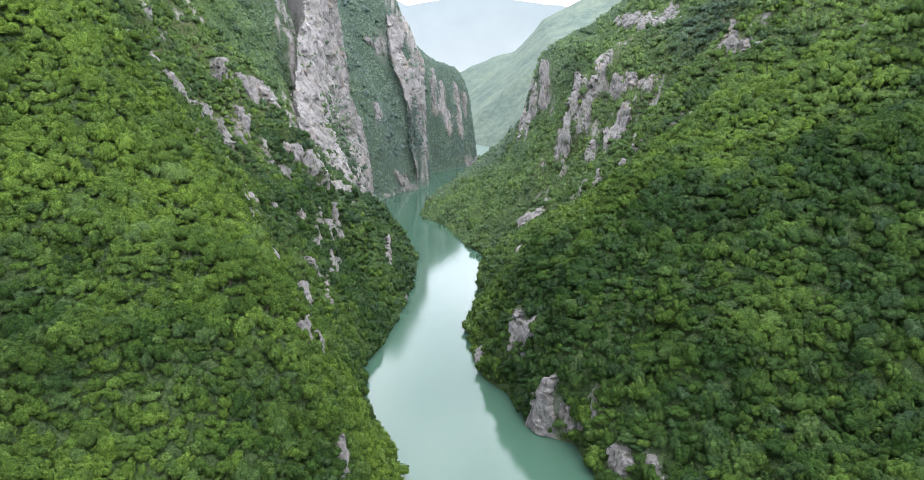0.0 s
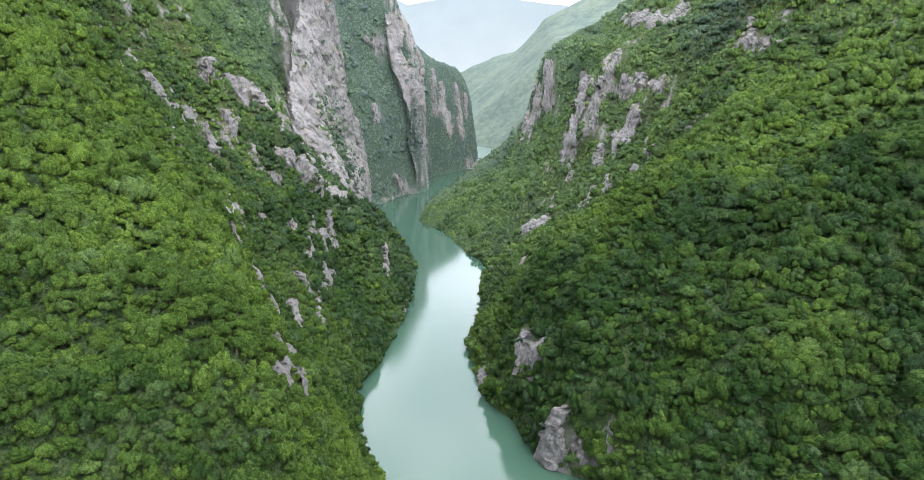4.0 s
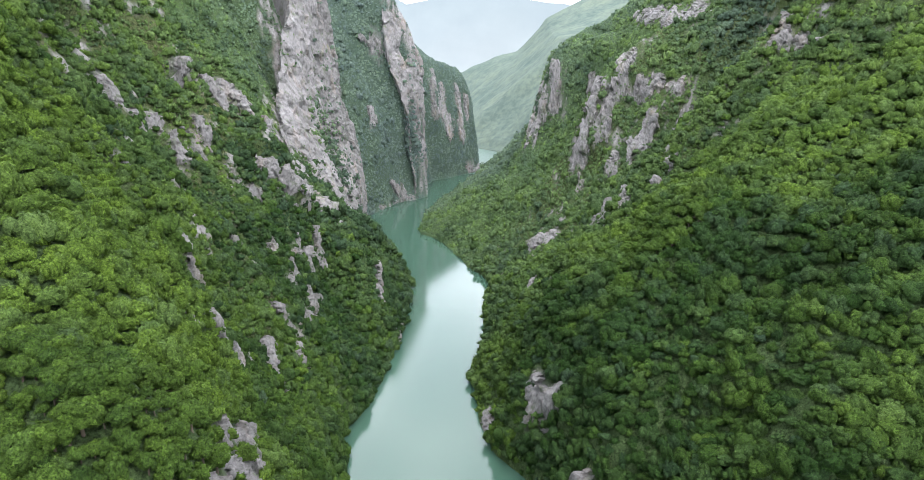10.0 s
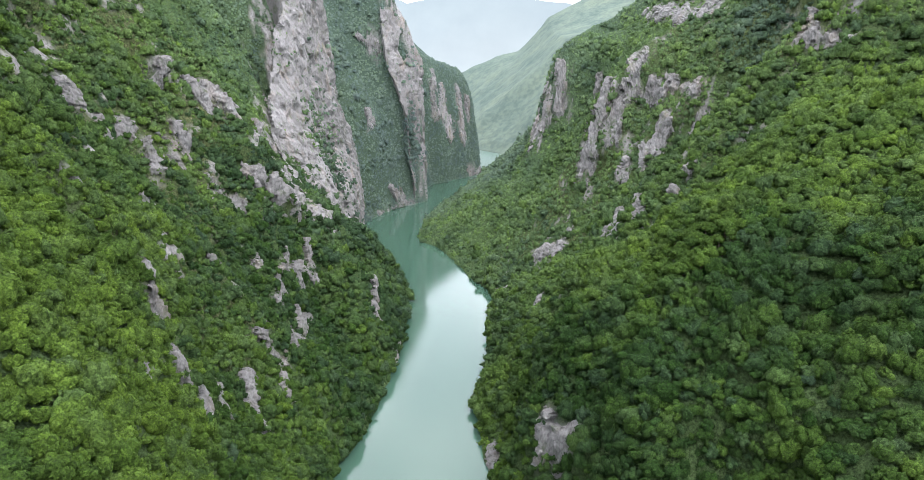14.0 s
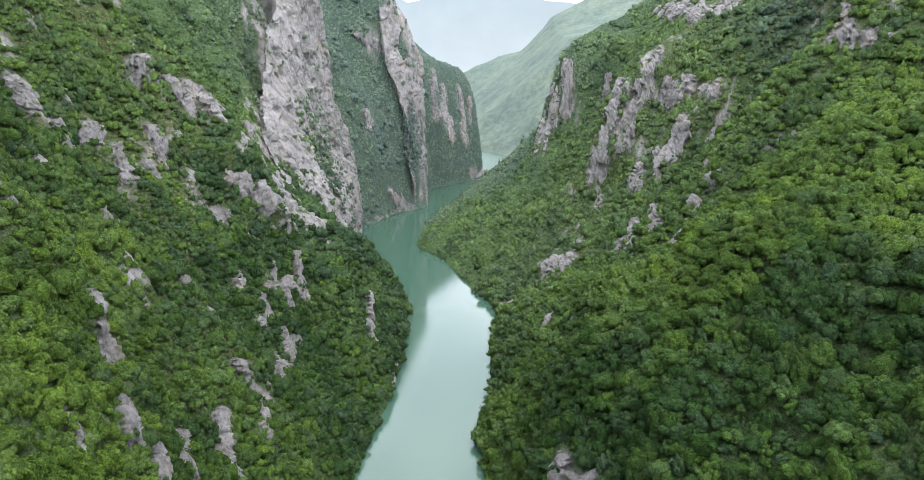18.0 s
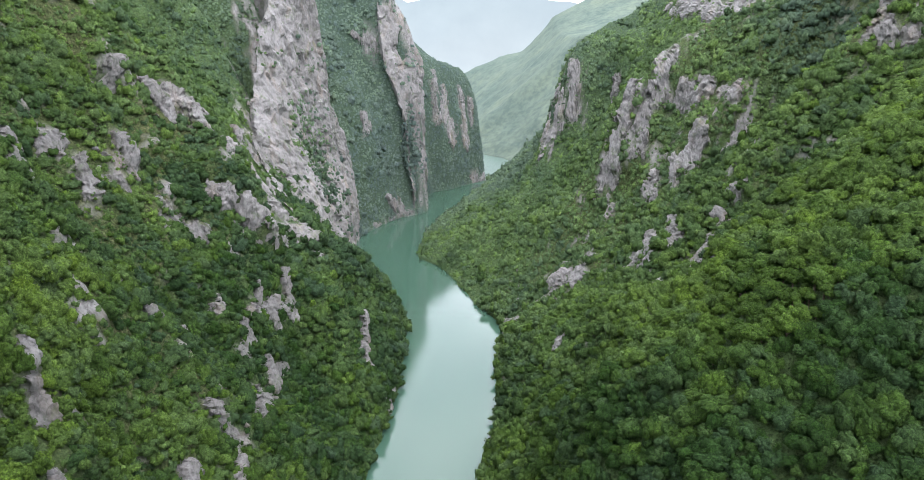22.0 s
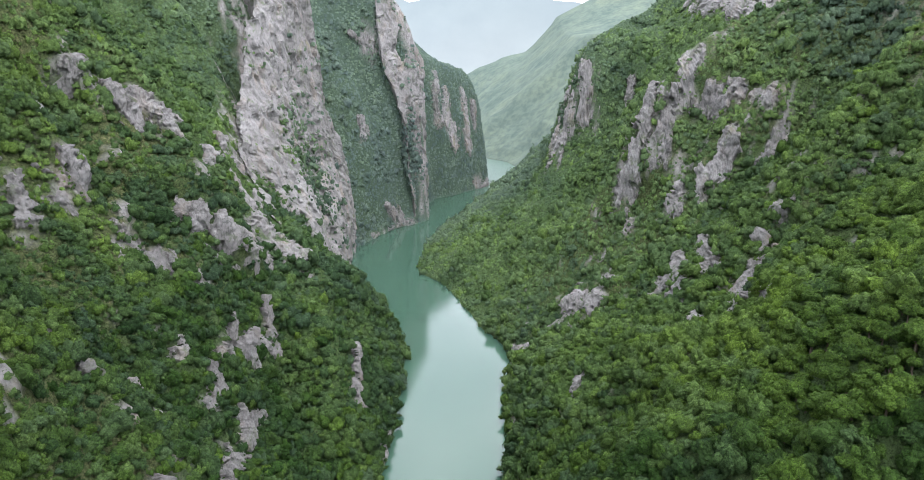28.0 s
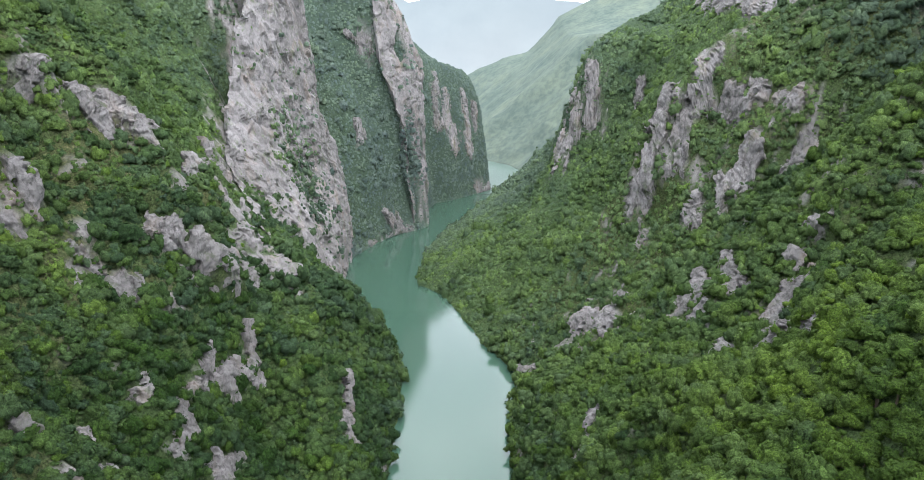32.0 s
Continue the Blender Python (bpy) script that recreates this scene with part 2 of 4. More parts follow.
# the last colour is the haze tint for far leaves
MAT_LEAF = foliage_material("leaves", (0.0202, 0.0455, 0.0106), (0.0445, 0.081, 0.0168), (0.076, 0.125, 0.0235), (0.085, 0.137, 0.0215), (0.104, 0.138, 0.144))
MAT_BARK, _n, _l, _b = material("bark", 0.95, 0.1)
_k = noise_node(_n, _l, 3.0, 5, 0.7, (1, 1, 0.2))
_kr = ramp(_n, [(0.3, (0.05, 0.04, 0.03)), (0.7, (0.16, 0.13, 0.10))])
_l.new(_k.outputs[0], _kr.inputs[0])
_l.new(_kr.outputs[0], _b.inputs["Base Color"])

# meadow and wood, with distance haze painted in as pale grey-green
MAT_FAR, _n, _l, _b = material("haze_tinted_meadow_and_wood", 0.95, 0.05)
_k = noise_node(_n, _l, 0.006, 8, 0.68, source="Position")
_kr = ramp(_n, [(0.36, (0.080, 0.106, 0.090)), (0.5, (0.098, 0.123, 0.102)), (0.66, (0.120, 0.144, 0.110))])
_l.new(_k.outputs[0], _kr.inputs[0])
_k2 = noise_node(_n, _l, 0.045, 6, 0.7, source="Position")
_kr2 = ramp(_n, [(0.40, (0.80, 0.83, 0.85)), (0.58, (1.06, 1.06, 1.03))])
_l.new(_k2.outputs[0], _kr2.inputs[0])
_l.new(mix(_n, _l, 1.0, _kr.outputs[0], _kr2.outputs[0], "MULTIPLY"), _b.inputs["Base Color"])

# the mountain glows: haze painted as emission, paler towards its foot
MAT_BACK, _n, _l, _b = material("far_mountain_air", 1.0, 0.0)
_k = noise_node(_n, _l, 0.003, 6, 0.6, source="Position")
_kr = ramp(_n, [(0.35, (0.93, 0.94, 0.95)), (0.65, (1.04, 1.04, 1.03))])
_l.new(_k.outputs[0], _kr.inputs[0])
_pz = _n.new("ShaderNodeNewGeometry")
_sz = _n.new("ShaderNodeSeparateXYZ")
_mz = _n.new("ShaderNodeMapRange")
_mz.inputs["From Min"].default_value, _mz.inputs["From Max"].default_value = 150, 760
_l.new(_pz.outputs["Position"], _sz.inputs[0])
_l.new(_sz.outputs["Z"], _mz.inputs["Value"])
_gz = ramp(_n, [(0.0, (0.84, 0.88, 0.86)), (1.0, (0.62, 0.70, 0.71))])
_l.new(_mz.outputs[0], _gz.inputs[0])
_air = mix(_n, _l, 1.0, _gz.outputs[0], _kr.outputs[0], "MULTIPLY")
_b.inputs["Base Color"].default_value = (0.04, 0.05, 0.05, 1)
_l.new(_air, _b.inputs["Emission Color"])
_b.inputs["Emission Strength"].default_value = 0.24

# ---- terrain plan ----
OFFSETS = np.array([0, 12, 25, 45, 70, 100, 140, 190, 260, 360, 520.0])
STATIONS = {"west": [], "east": []}


def station(side, y, *heights):
    """A cross-section of one flank: heights above the water at the OFFSETS from the bank."""
    STATIONS[side].append((y, np.array([0.0, *heights])))


station("west", 100, 17, 35, 61, 92, 126, 169, 219, 288, 384, 537)
station("west", 220, 46, 87, 131, 151, 160, 184, 223, 284, 374, 522)
station("west", 300, 55, 106, 162, 195, 206, 217, 242, 295, 384, 532)
station("west", 360, 36, 72, 124, 180, 213, 237, 270, 328, 417, 562)
station("west", 410, 22, 47, 85, 137, 200, 256, 309, 371, 456, 591)
station("west", 470, 33, 68, 116, 167, 218, 271, 325, 392, 485, 630)
station("west", 540, 34, 62, 87, 122, 181, 250, 319, 401, 507, 670)
station("west", 600, 32, 62, 99, 137, 175, 236, 313, 401, 508, 673)
station("west", 660, 17, 35, 61, 90, 136, 180, 234, 308, 437, 650)
station("west", 720, 5, 12, 30, 65, 130, 188, 265, 353, 469, 656)
station("west", 770, 28, 45, 48, 62, 135, 192, 230, 316, 448, 661)
station("west", 820, 26, 50, 84, 96, 150, 218, 235, 336, 467, 671)
station("west", 880, 14, 27, 39, 47, 72, 159, 266, 356, 473, 657)
station("west", 960, 18, 35, 60, 84, 106, 136, 200, 287, 407, 605)
station("west", 1040, 20, 36, 58, 78, 98, 122, 196, 291, 412, 606)
station("west", 1130, 11, 25, 47, 79, 122, 175, 231, 302, 425, 634)
station("west", 1180, 7, 17, 40, 79, 138, 209, 284, 374, 494, 682)
station("west", 1226, 8, 18, 36, 70, 130, 230, 330, 424, 535, 715)
station("west", 1270, 20, 45, 85, 125, 170, 235, 340, 465, 579, 747)
station("west", 1310, 25, 55, 95, 145, 215, 320, 460, 570, 638, 741)
station("west", 1345, 25, 55, 100, 160, 250, 370, 520, 605, 656, 739)
station("west", 1412, 7, 32, 107, 169, 217, 260, 329, 429, 569, 781)
station("west", 1490, 86, 162, 236, 288, 325, 364, 410, 481, 588, 764)
station("west", 1560, 4, 8, 70, 173, 220, 286, 373, 475, 597, 779)
station("west", 1620, 300, 350, 400, 452, 484, 475, 486, 524, 599, 727)
station("west", 1680, 105, 135, 215, 308, 375, 425, 474, 531, 605, 719)
station("west", 1740, 103, 178, 294, 391, 433, 447, 469, 511, 580, 694)
station("west", 1830, 65, 141, 245, 316, 350, 375, 412, 468, 551, 685)
station("west", 1960, 94, 177, 253, 286, 294, 316, 359, 429, 528, 686)
station("west", 2050, 106, 177, 238, 270, 286, 305, 344, 412, 515, 683)
station("west", 2150, 18, 44, 101, 175, 239, 301, 365, 444, 551, 719)
station("west", 2300, 18, 44, 90, 150, 200, 250, 290, 330, 370, 420)
station("west", 2600, 10, 20, 40, 60, 80, 100, 120, 140, 160, 200)
station("east", 100, 7, 14, 26, 40, 56, 78, 105, 143, 198, 285)
station("east", 300, 8, 16, 27, 40, 54, 72, 93, 128, 186, 281)
station("east", 380, 14, 26, 41, 54, 63, 78, 107, 150, 211, 307)
station("east", 420, 29, 51, 74, 93, 107, 116, 135, 170, 223, 311)
station("east", 460, 51, 76, 82, 89, 123, 144, 164, 195, 242, 319)
station("east", 490, 34, 63, 95, 120, 127, 144, 178, 213, 258, 326)
station("east", 520, 34, 66, 100, 126, 142, 161, 192, 226, 267, 331)
station("east", 560, 39, 71, 98, 124, 144, 177, 194, 209, 253, 339)
station("east", 600, 8, 26, 79, 133, 147, 174, 199, 225, 273, 381)
station("east", 650, 20, 41, 71, 105, 137, 170, 197, 250, 306, 390)
station("east", 720, 16, 32, 56, 83, 115, 130, 190, 235, 288, 370)
station("east", 790, 20, 39, 61, 81, 103, 132, 191, 260, 343, 460)
station("east", 850, 17, 34, 54, 74, 93, 128, 184, 274, 385, 529)
station("east", 900, 16, 31, 50, 75, 105, 141, 186, 248, 337, 476)
station("east", 935, 11, 22, 38, 61, 97, 140, 180, 236, 340, 500)
station("east", 960, 14, 28, 47, 73, 106, 152, 206, 294, 380, 509)
station("east", 1000, 13, 25, 43, 66, 97, 145, 222, 308, 394, 514)
station("east", 1037, 10, 21, 42, 73, 117, 183, 285, 346, 379, 487)
station("east", 1060, 9, 19, 34, 50, 68, 99, 196, 292, 358, 495)
station("east", 1095, 7, 14, 25, 40, 60, 93, 145, 229, 343, 516)
station("east", 1170, 6, 13, 25, 42, 64, 91, 119, 252, 367, 549)
station("east", 1275, 6, 13, 24, 38, 55, 82, 122, 178, 335, 577)
station("east", 1335, 6, 13, 24, 39, 57, 82, 135, 325, 356, 520)
station("east", 1370, 6, 13, 25, 41, 59, 84, 130, 322, 350, 495)
station("east", 1400, 6, 13, 25, 40, 58, 84, 124, 330, 388, 514)
station("east", 1600, 9, 20, 36, 57, 84, 121, 170, 240, 341, 503)
station("east", 1800, 4, 8, 16, 29, 49, 82, 132, 210, 323, 503)
station("east", 2186, 8, 16, 30, 48, 68, 95, 130, 185, 270, 420)
station("east", 2400, 8, 17, 32, 52, 80, 120, 170, 240, 340, 500)
station("east", 2600, 6, 12, 22, 34, 50, 75, 110, 165, 250, 400)
station("east", 3000, 10, 20, 36, 55, 78, 105, 140, 190, 270, 420)
station("east", 3400, 40, 70, 105, 135, 160, 190, 225, 270, 330, 470)
station("east", 3800, 215, 232, 248, 262, 280, 300, 321, 345, 372, 548)
station("east", 4100, 180, 190, 205, 220, 235, 250, 265, 280, 300, 450)
station("east", 4900, 60, 70, 80, 90, 100, 110, 120, 130, 140, 150)
WEST_BANK = [(-1500, -30), (150, -35), (300, -38), (406, -43), (438, -60), (468, -78), (521, -92), (592, -100), (641, -87), (700, -78), (766, -72), (872, -72), (960, -74), (1032, -88), (1116, -120), (1200, -168), (1275, -194), (1380, -194), (1460, -168), (1532, -130), (1563, -92), (1620, -84), (1730, -96), (1797, -80), (1831, -41), (1961, 48), (2045, 46), (2150, 10), (2300, -80), (2600, -300), (4900, -900)]
EAST_BANK = [(-1500, 130), (200, 125), (300, 112), (406, 101), (451, 91), (468, 60), (531, 42), (560, 24), (605, 10), (690, 4), (800, 25), (907, 25), (952, 38), (975, 34), (1045, 6), (1146, -26), (1200, -45), (1240, -78), (1275, -84), (1397, -81), (1500, -65), (1639, -20), (1886, 50), (2062, 118), (2186, 145), (2260, 148), (2380, 120), (2500, 40), (2650, -120), (3000, -120), (3800, -60), (4900, -60)]


def value_noise(p, seed=0):
    """Smooth value noise in [-1, 1] at points p (n, 3)."""
    i = np.floor(p).astype(np.int64)
    f = p - i
    f = f * f * (3 - 2 * f)
    out = np.zeros(len(p))
    for dx in (0, 1):
        for dy in (0, 1):
            for dz in (0, 1):
                h = (i[:, 0] + dx) * 374761393 + (i[:, 1] + dy) * 668265263 + (i[:, 2] + dz) * 2147483647 + seed * 1274126177
                h = (h ^ (h >> 13)) * 1274126177
                h = (h ^ (h >> 16)) & 0xFFFF
                w = (f[:, 0] if dx else 1 - f[:, 0]) * (f[:, 1] if dy else 1 - f[:, 1]) * (f[:, 2] if dz else 1 - f[:, 2])
                out += w * (h / 32767.5 - 1)
    return out


def fbm(p, octaves=4, seed=0, gain=0.5):
    a, s, out = 1.0, 1.0, np.zeros(len(p))
    for k in range(octaves):
        out += a * value_noise(p * s + 17.3 * k, seed + k)
        a, s = a * gain, s * 2.03
    return out


BANDS, CRAGS = [], []


def rock_band(wide, *line):
    """A strip of bare limestone: its half width and the middle line that it follows over the slope."""
    BANDS.append((wide, np.array(line, float)))
    CRAGS.append(BANDS[-1])


def under_wall(wide, *line):
    """Bare ground behind a wall of rock that is built as a piece of its own."""
    BANDS.append((wide, np.array(line, float)))


rock_band(13.0, (223, 1027, 309), (216, 1020, 295), (212, 1019, 274))
rock_band(8.5, (204, 1020, 274), (194, 1016, 250), (190, 1009, 230))
rock_band(9.0, (237, 1012, 280), (240, 1003, 260))
rock_band(10.5, (258, 998, 281), (252, 995, 269), (243, 997, 258))
rock_band(8.2, (268, 969, 270), (274, 956, 271))
rock_band(6.0, (189, 1033, 277), (181, 1024, 250))
rock_band(9.0, (180, 1023, 244), (170, 1019, 217), (161, 1017, 186), (153, 1016, 157))
rock_band(5.2, (198, 1002, 225), (188, 998, 201))
rock_band(10.4, (243, 958, 233), (236, 956, 215), (223, 952, 197))
rock_band(10.3, (281, 941, 233), (271, 931, 218), (264, 930, 210))
rock_band(7.0, (201, 966, 182), (192, 953, 162))
rock_band(5.0, (216, 953, 191), (214, 948, 177))
rock_band(7.2, (226, 1290, 278), (225, 1282, 257))
rock_band(14.0, (150, 1335, 300), (140, 1318, 232), (126, 1310, 178))
rock_band(13.0, (162, 1317, 298), (166, 1307, 265), (171, 1301, 231))
rock_band(14.5, (296, 1301, 382), (304, 1232, 376), (319, 1172, 375), (346, 1138, 375))
rock_band(3.9, (290, 820, 285), (287, 820, 281))
rock_band(5.4, (222, 792, 202), (216, 798, 194))
rock_band(5.5, (161, 1007, 146), (160, 990, 131))
rock_band(7.8, (-250, 725, 245), (-244, 725, 231), (-248, 714, 228))
rock_band(9.5, (-222, 800, 196), (-204, 804, 187), (-188, 810, 168))
rock_band(9.2, (-262, 965, 215), (-275, 1010, 207), (-285, 1061, 204))
rock_band(5.6, (-229, 728, 200), (-222, 729, 189))
rock_band(6.4, (-214, 731, 178), (-204, 740, 172))
rock_band(6.7, (-212, 897, 152), (-201, 923, 124), (-190, 911, 107))
rock_band(8.5, (-168, 815, 115), (-162, 797, 92), (-169, 764, 96))
rock_band(4.3, (-178, 771, 124), (-177, 761, 113), (-168, 722, 117))
rock_band(6.7, (-169, 707, 116), (-163, 702, 105))
rock_band(5.9, (-104, 825, 71), (-97, 807, 56), (-93, 790, 44))
rock_band(4.7, (-188, 612, 166), (-185, 611, 161))
rock_band(4.7, (-188, 647, 135), (-186, 648, 134))
rock_band(5.5, (-175, 637, 124), (-172, 637, 121))
rock_band(5.0, (-179, 696, 138), (-174, 685, 134))
rock_band(5.5, (-150, 721, 69), (-150, 696, 78))
rock_band(3.8, (-163, 700, 105), (-160, 681, 105))
rock_band(4.3, (-167, 487, 182), (-164, 487, 174))
rock_band(4.1, (-141, 417, 181), (-139, 418, 175))
rock_band(5.0, (-150, 470, 155), (-139, 449, 155))
rock_band(7.1, (-146, 554, 97), (-134, 528, 81))
rock_band(5.2, (-147, 509, 116), (-132, 481, 113))
rock_band(3.5, (-144, 480, 134), (-132, 454, 137))
rock_band(6.1, (-152, 599, 110), (-142, 599, 91))
rock_band(5.2, (-149, 722, 69), (-139, 635, 83))
rock_band(4.3, (-134, 592, 79), (-126, 570, 80))
rock_band(4.3, (-75, 805, 7), (-72, 778, 3))
rock_band(3.8, (-174, 495, 195), (-173, 495, 192))
rock_band(5.9, (-272, 610, 285), (-265, 608, 273))
rock_band(6.0, (-255, 615, 259), (-272, 680, 250))
rock_band(6.0, (-261, 691, 237), (-249, 681, 221))
rock_band(6.6, (-306, 844, 300), (-311, 832, 279))
rock_band(5.0, (-248, 728, 247), (-246, 727, 241))
rock_band(6.7, (-265, 871, 264), (-253, 874, 250))
rock_band(6.7, (-284, 871, 278), (-276, 871, 270))
rock_band(6.6, (-285, 925, 262), (-262, 900, 248))
rock_band(7.1, (-289, 856, 281), (-272, 858, 250))
rock_band(10.5, (86, 941, 48), (101, 954, 68), (115, 910, 82))
rock_band(9.2, (172, 870, 136), (155, 815, 130))
rock_band(6.5, (156, 861, 121), (151, 838, 121))
rock_band(7.1, (188, 858, 155), (176, 811, 151))
rock_band(7.9, (206, 793, 175), (197, 774, 159), (182, 764, 148), (158, 724, 144))
rock_band(5.9, (161, 703, 157), (167, 701, 163))
rock_band(6.1, (149, 763, 126), (144, 745, 129))
rock_band(4.8, (122, 747, 113), (112, 748, 104))
rock_band(4.5, (80, 779, 75), (71, 766, 64), (62, 749, 55))
rock_band(6.5, (38, 976, 4), (46, 945, 12))
rock_band(7.8, (343, 841, 343), (326, 818, 321))
rock_band(9.2, (338, 807, 320), (344, 802, 316))
rock_band(10.5, (53, 553, 70), (57, 538, 56))
rock_band(5.5, (19, 616, 8), (19, 590, 4))
rock_band(8.8, (72, 468, 46), (64, 467, 9))
rock_band(5.9, (86, 458, 30), (88, 455, 16))
rock_band(5.9, (102, 450, 43), (103, 443, 39))
rock_band(8.4, (112, 407, 26), (114, 388, 20))
rock_band(8.4, (126, 388, 32), (131, 378, 31))
rock_band(7.6, (-101, 378, 140), (-85, 332, 144))
rock_band(3.8, (-94, 339, 163), (-79, 296, 164))
rock_band(4.1, (-62, 283, 112), (-59, 269, 107))
under_wall(50.0, (-297, 1345, 430), (-285, 1318, 345), (-275, 1290, 277))
under_wall(30.0, (-262, 1345, 380), (-250, 1330, 310), (-243, 1330, 250))
under_wall(24.0, (-248, 1300, 240), (-228, 1322, 156), (-212, 1320, 70), (-203, 1318, 15))
under_wall(30.0, (-288, 1205, 255), (-267, 1115, 184))
rock_band(22.0, (-245, 1055, 172), (-205, 972, 146), (-180, 961, 116))
under_wall(34.0, (-240, 1232, 170), (-226, 1238, 117), (-208, 1240, 40))
rock_band(10.3, (-291, 1085, 216), (-273, 1091, 188))
under_wall(24.0, (-150, 1612, 415), (-113, 1612, 350), (-98, 1612, 285), (-92, 1608, 150), (-90, 1602, 15))
rock_band(8.5, (-225, 1587, 353), (-191, 1589, 336))
rock_band(6.7, (-201, 1473, 214), (-190, 1477, 187))
rock_band(12.5, (-83, 1849, 284), (-80, 1829, 231), (-76, 1827, 190))
rock_band(16.0, (-60, 1867, 243), (-54, 1867, 194), (-42, 1866, 132))
rock_band(14.0, (-24, 1917, 241), (-16, 1913, 191), (-8, 1910, 120))
rock_band(9.0, (4, 1948, 211), (9, 1940, 167))
rock_band(9.3, (-158, 1494, 48), (-138, 1526, 17))
rock_band(6.0, (-176, 1438, 4), (-115, 1550, 3))
rock_band(12.1, (11, 1911, 21), (40, 1951, 6))


def band_at(p, wide, line):
    """1 on the middle line of a strip of rock, 0 at its rim, at points p (n, 3). It widens from the first point to the last."""
    best = np.full(len(p), -9.0)
    flat = np.array([1, 1, 0.8])
    parts = len(line) - 1
    for k in range(parts):
        a, b, q = line[k] * flat, line[k + 1] * flat, p * flat
        t = np.clip(((q - a) @ (b - a)) / max((b - a) @ (b - a), 1e-6), 0, 1)
        reach_out = 1.25 * wide * ((0.6 + 0.6 * (k + t) / parts) if wide < 20 else 1.0)
        best = np.maximum(best, 1.0 - np.linalg.norm(q - a - t[:, None] * (b - a), axis=1) / reach_out)
    return best


def ragged(p, wide):
    """The uneven rim of a strip of rock: coarse tongues on a wide one, fine ones on a narrow one."""
    k = 0.12 * min(max(8 / wide, 0.6), 1.8)
    return 0.78 * fbm(p * np.array([k, k, 0.25 * k]), 4, 77, 0.68) - 0.03


def rock_at(p):
    """How bare the rock is at points p (n, 3): 1 in the middle of a strip, below 0 outside it."""
    best = np.full(len(p), -3.0)
    for wide, line in BANDS:
        lo, hi = line.min(0) - 3 * wide - 6, line.max(0) + 3 * wide + 6
        near = np.where(((p > lo) & (p < hi)).all(1))[0]
        if len(near):
            best[near] = np.maximum(best[near], band_at(p[near], wide, line) + ragged(p[near], wide))
    return best


def smooth(a, b, x):
    t = np.clip((x - a) / (b - a), 0, 1)
    return t * t * (3 - 2 * t)


def zones(p):
    """Shares of young bright wood, open scrub on rocky spurs, tall dark wood, bright tall wood and dense low wood at points p (n, 3)."""
    x, y, z = p[:, 0], p[:, 1], p[:, 2]
    wob = 45 * fbm(p * np.array([0.012, 0.012, 0.008]), 3, 91)
    west = x < np.interp(y, [0, 1000, 1150, 1400, 1700, 2000], [40, -20, -70, -140, -60, 60])
    crest = 442 + 0.35 * (-x - 120)
    young = np.where(west, smooth(25, -25, y - crest + 0.5 * wob), 0)
    beyond = smooth(-20, 30, y - crest + 0.5 * wob)
    dense = np.where(west, beyond * np.maximum(smooth(-158, -138, x + 0.25 * wob), smooth(620, 690, y + 0.5 * wob) * smooth(175, 135, z + 0.3 * wob)), 0)
    scrub = np.where(west, beyond * smooth(1000, 900, y + wob) * (1 - dense), 0.55 * smooth(640, 760, y + wob) * smooth(1120, 1040, y + wob))
    bright = np.where(west, 0, smooth(565, 605, y + 0.4 * wob) * smooth(770, 700, y + 0.4 * wob) * smooth(40, 110, x))
    # less bright wood at the near end: lens vignetting put into leaf colour
    young = np.maximum(young * (0.12 + 0.88 * smooth(230, 370, y)), 0.5 * bright)
    tall = np.where(west, 0, smooth(620, 520, y + wob))
    return young, scrub, tall, bright, dense


def pchip(x, xk, yk):
    """Monotone cubic through knots; yk (n,) or (n, m)."""
    yk = np.asarray(yk, float)
    h = np.diff(xk)
    d = np.diff(yk, axis=0) / (h[:, None] if yk.ndim > 1 else h)
    t = np.zeros_like(yk)
    same = d[:-1] * d[1:] > 0
    with np.errstate(divide="ignore", invalid="ignore"):
        t[1:-1] = np.where(same, 2 * d[:-1] * d[1:] / (d[:-1] + d[1:]), 0)
    t[0], t[-1] = d[0], d[-1]
    x = np.clip(x, xk[0], xk[-1])
    i = np.clip(np.searchsorted(xk, x) - 1, 0, len(xk) - 2)
    hh = h[i]
    s = (x - xk[i]) / hh
    if yk.ndim > 1:
        s, hh = s[:, None], hh[:, None]
    return ((2 * s**3 - 3 * s**2 + 1) * yk[i] + (s**3 - 2 * s**2 + s) * hh * t[i] + (-2 * s**3 + 3 * s**2) * yk[i + 1] + (s**3 - s**2) * hh * t[i + 1])


def bank(side, y):
    b = np.array(WEST_BANK if side == "west" else EAST_BANK, float)
    return np.interp(y, b[:, 0], b[:, 1]) + 2.2 * value_noise(np.c_[np.asarray(y, float) * 0.06, 0 * y, 0 * y], 5 if side == "west" else 6)


def flank(side, y, u):
    """Height of the flank at stations y (n,) and offsets u (m,): (n, m)."""
    ys = np.array([s[0] for s in STATIONS[side]], float)
    hs = np.array([s[1] for s in STATIONS[side]])
    prof = pchip(y, ys, hs)
    uu = np.clip(u, 0, 520)
    out = pchip(uu, OFFSETS, prof.T).T
    rising = 0.12 + (0.38 * smooth(2900, 3600, y) if side == "east" else 0 * y)
    return out + np.maximum(u - 520, 0)[None, :] * rising[:, None]


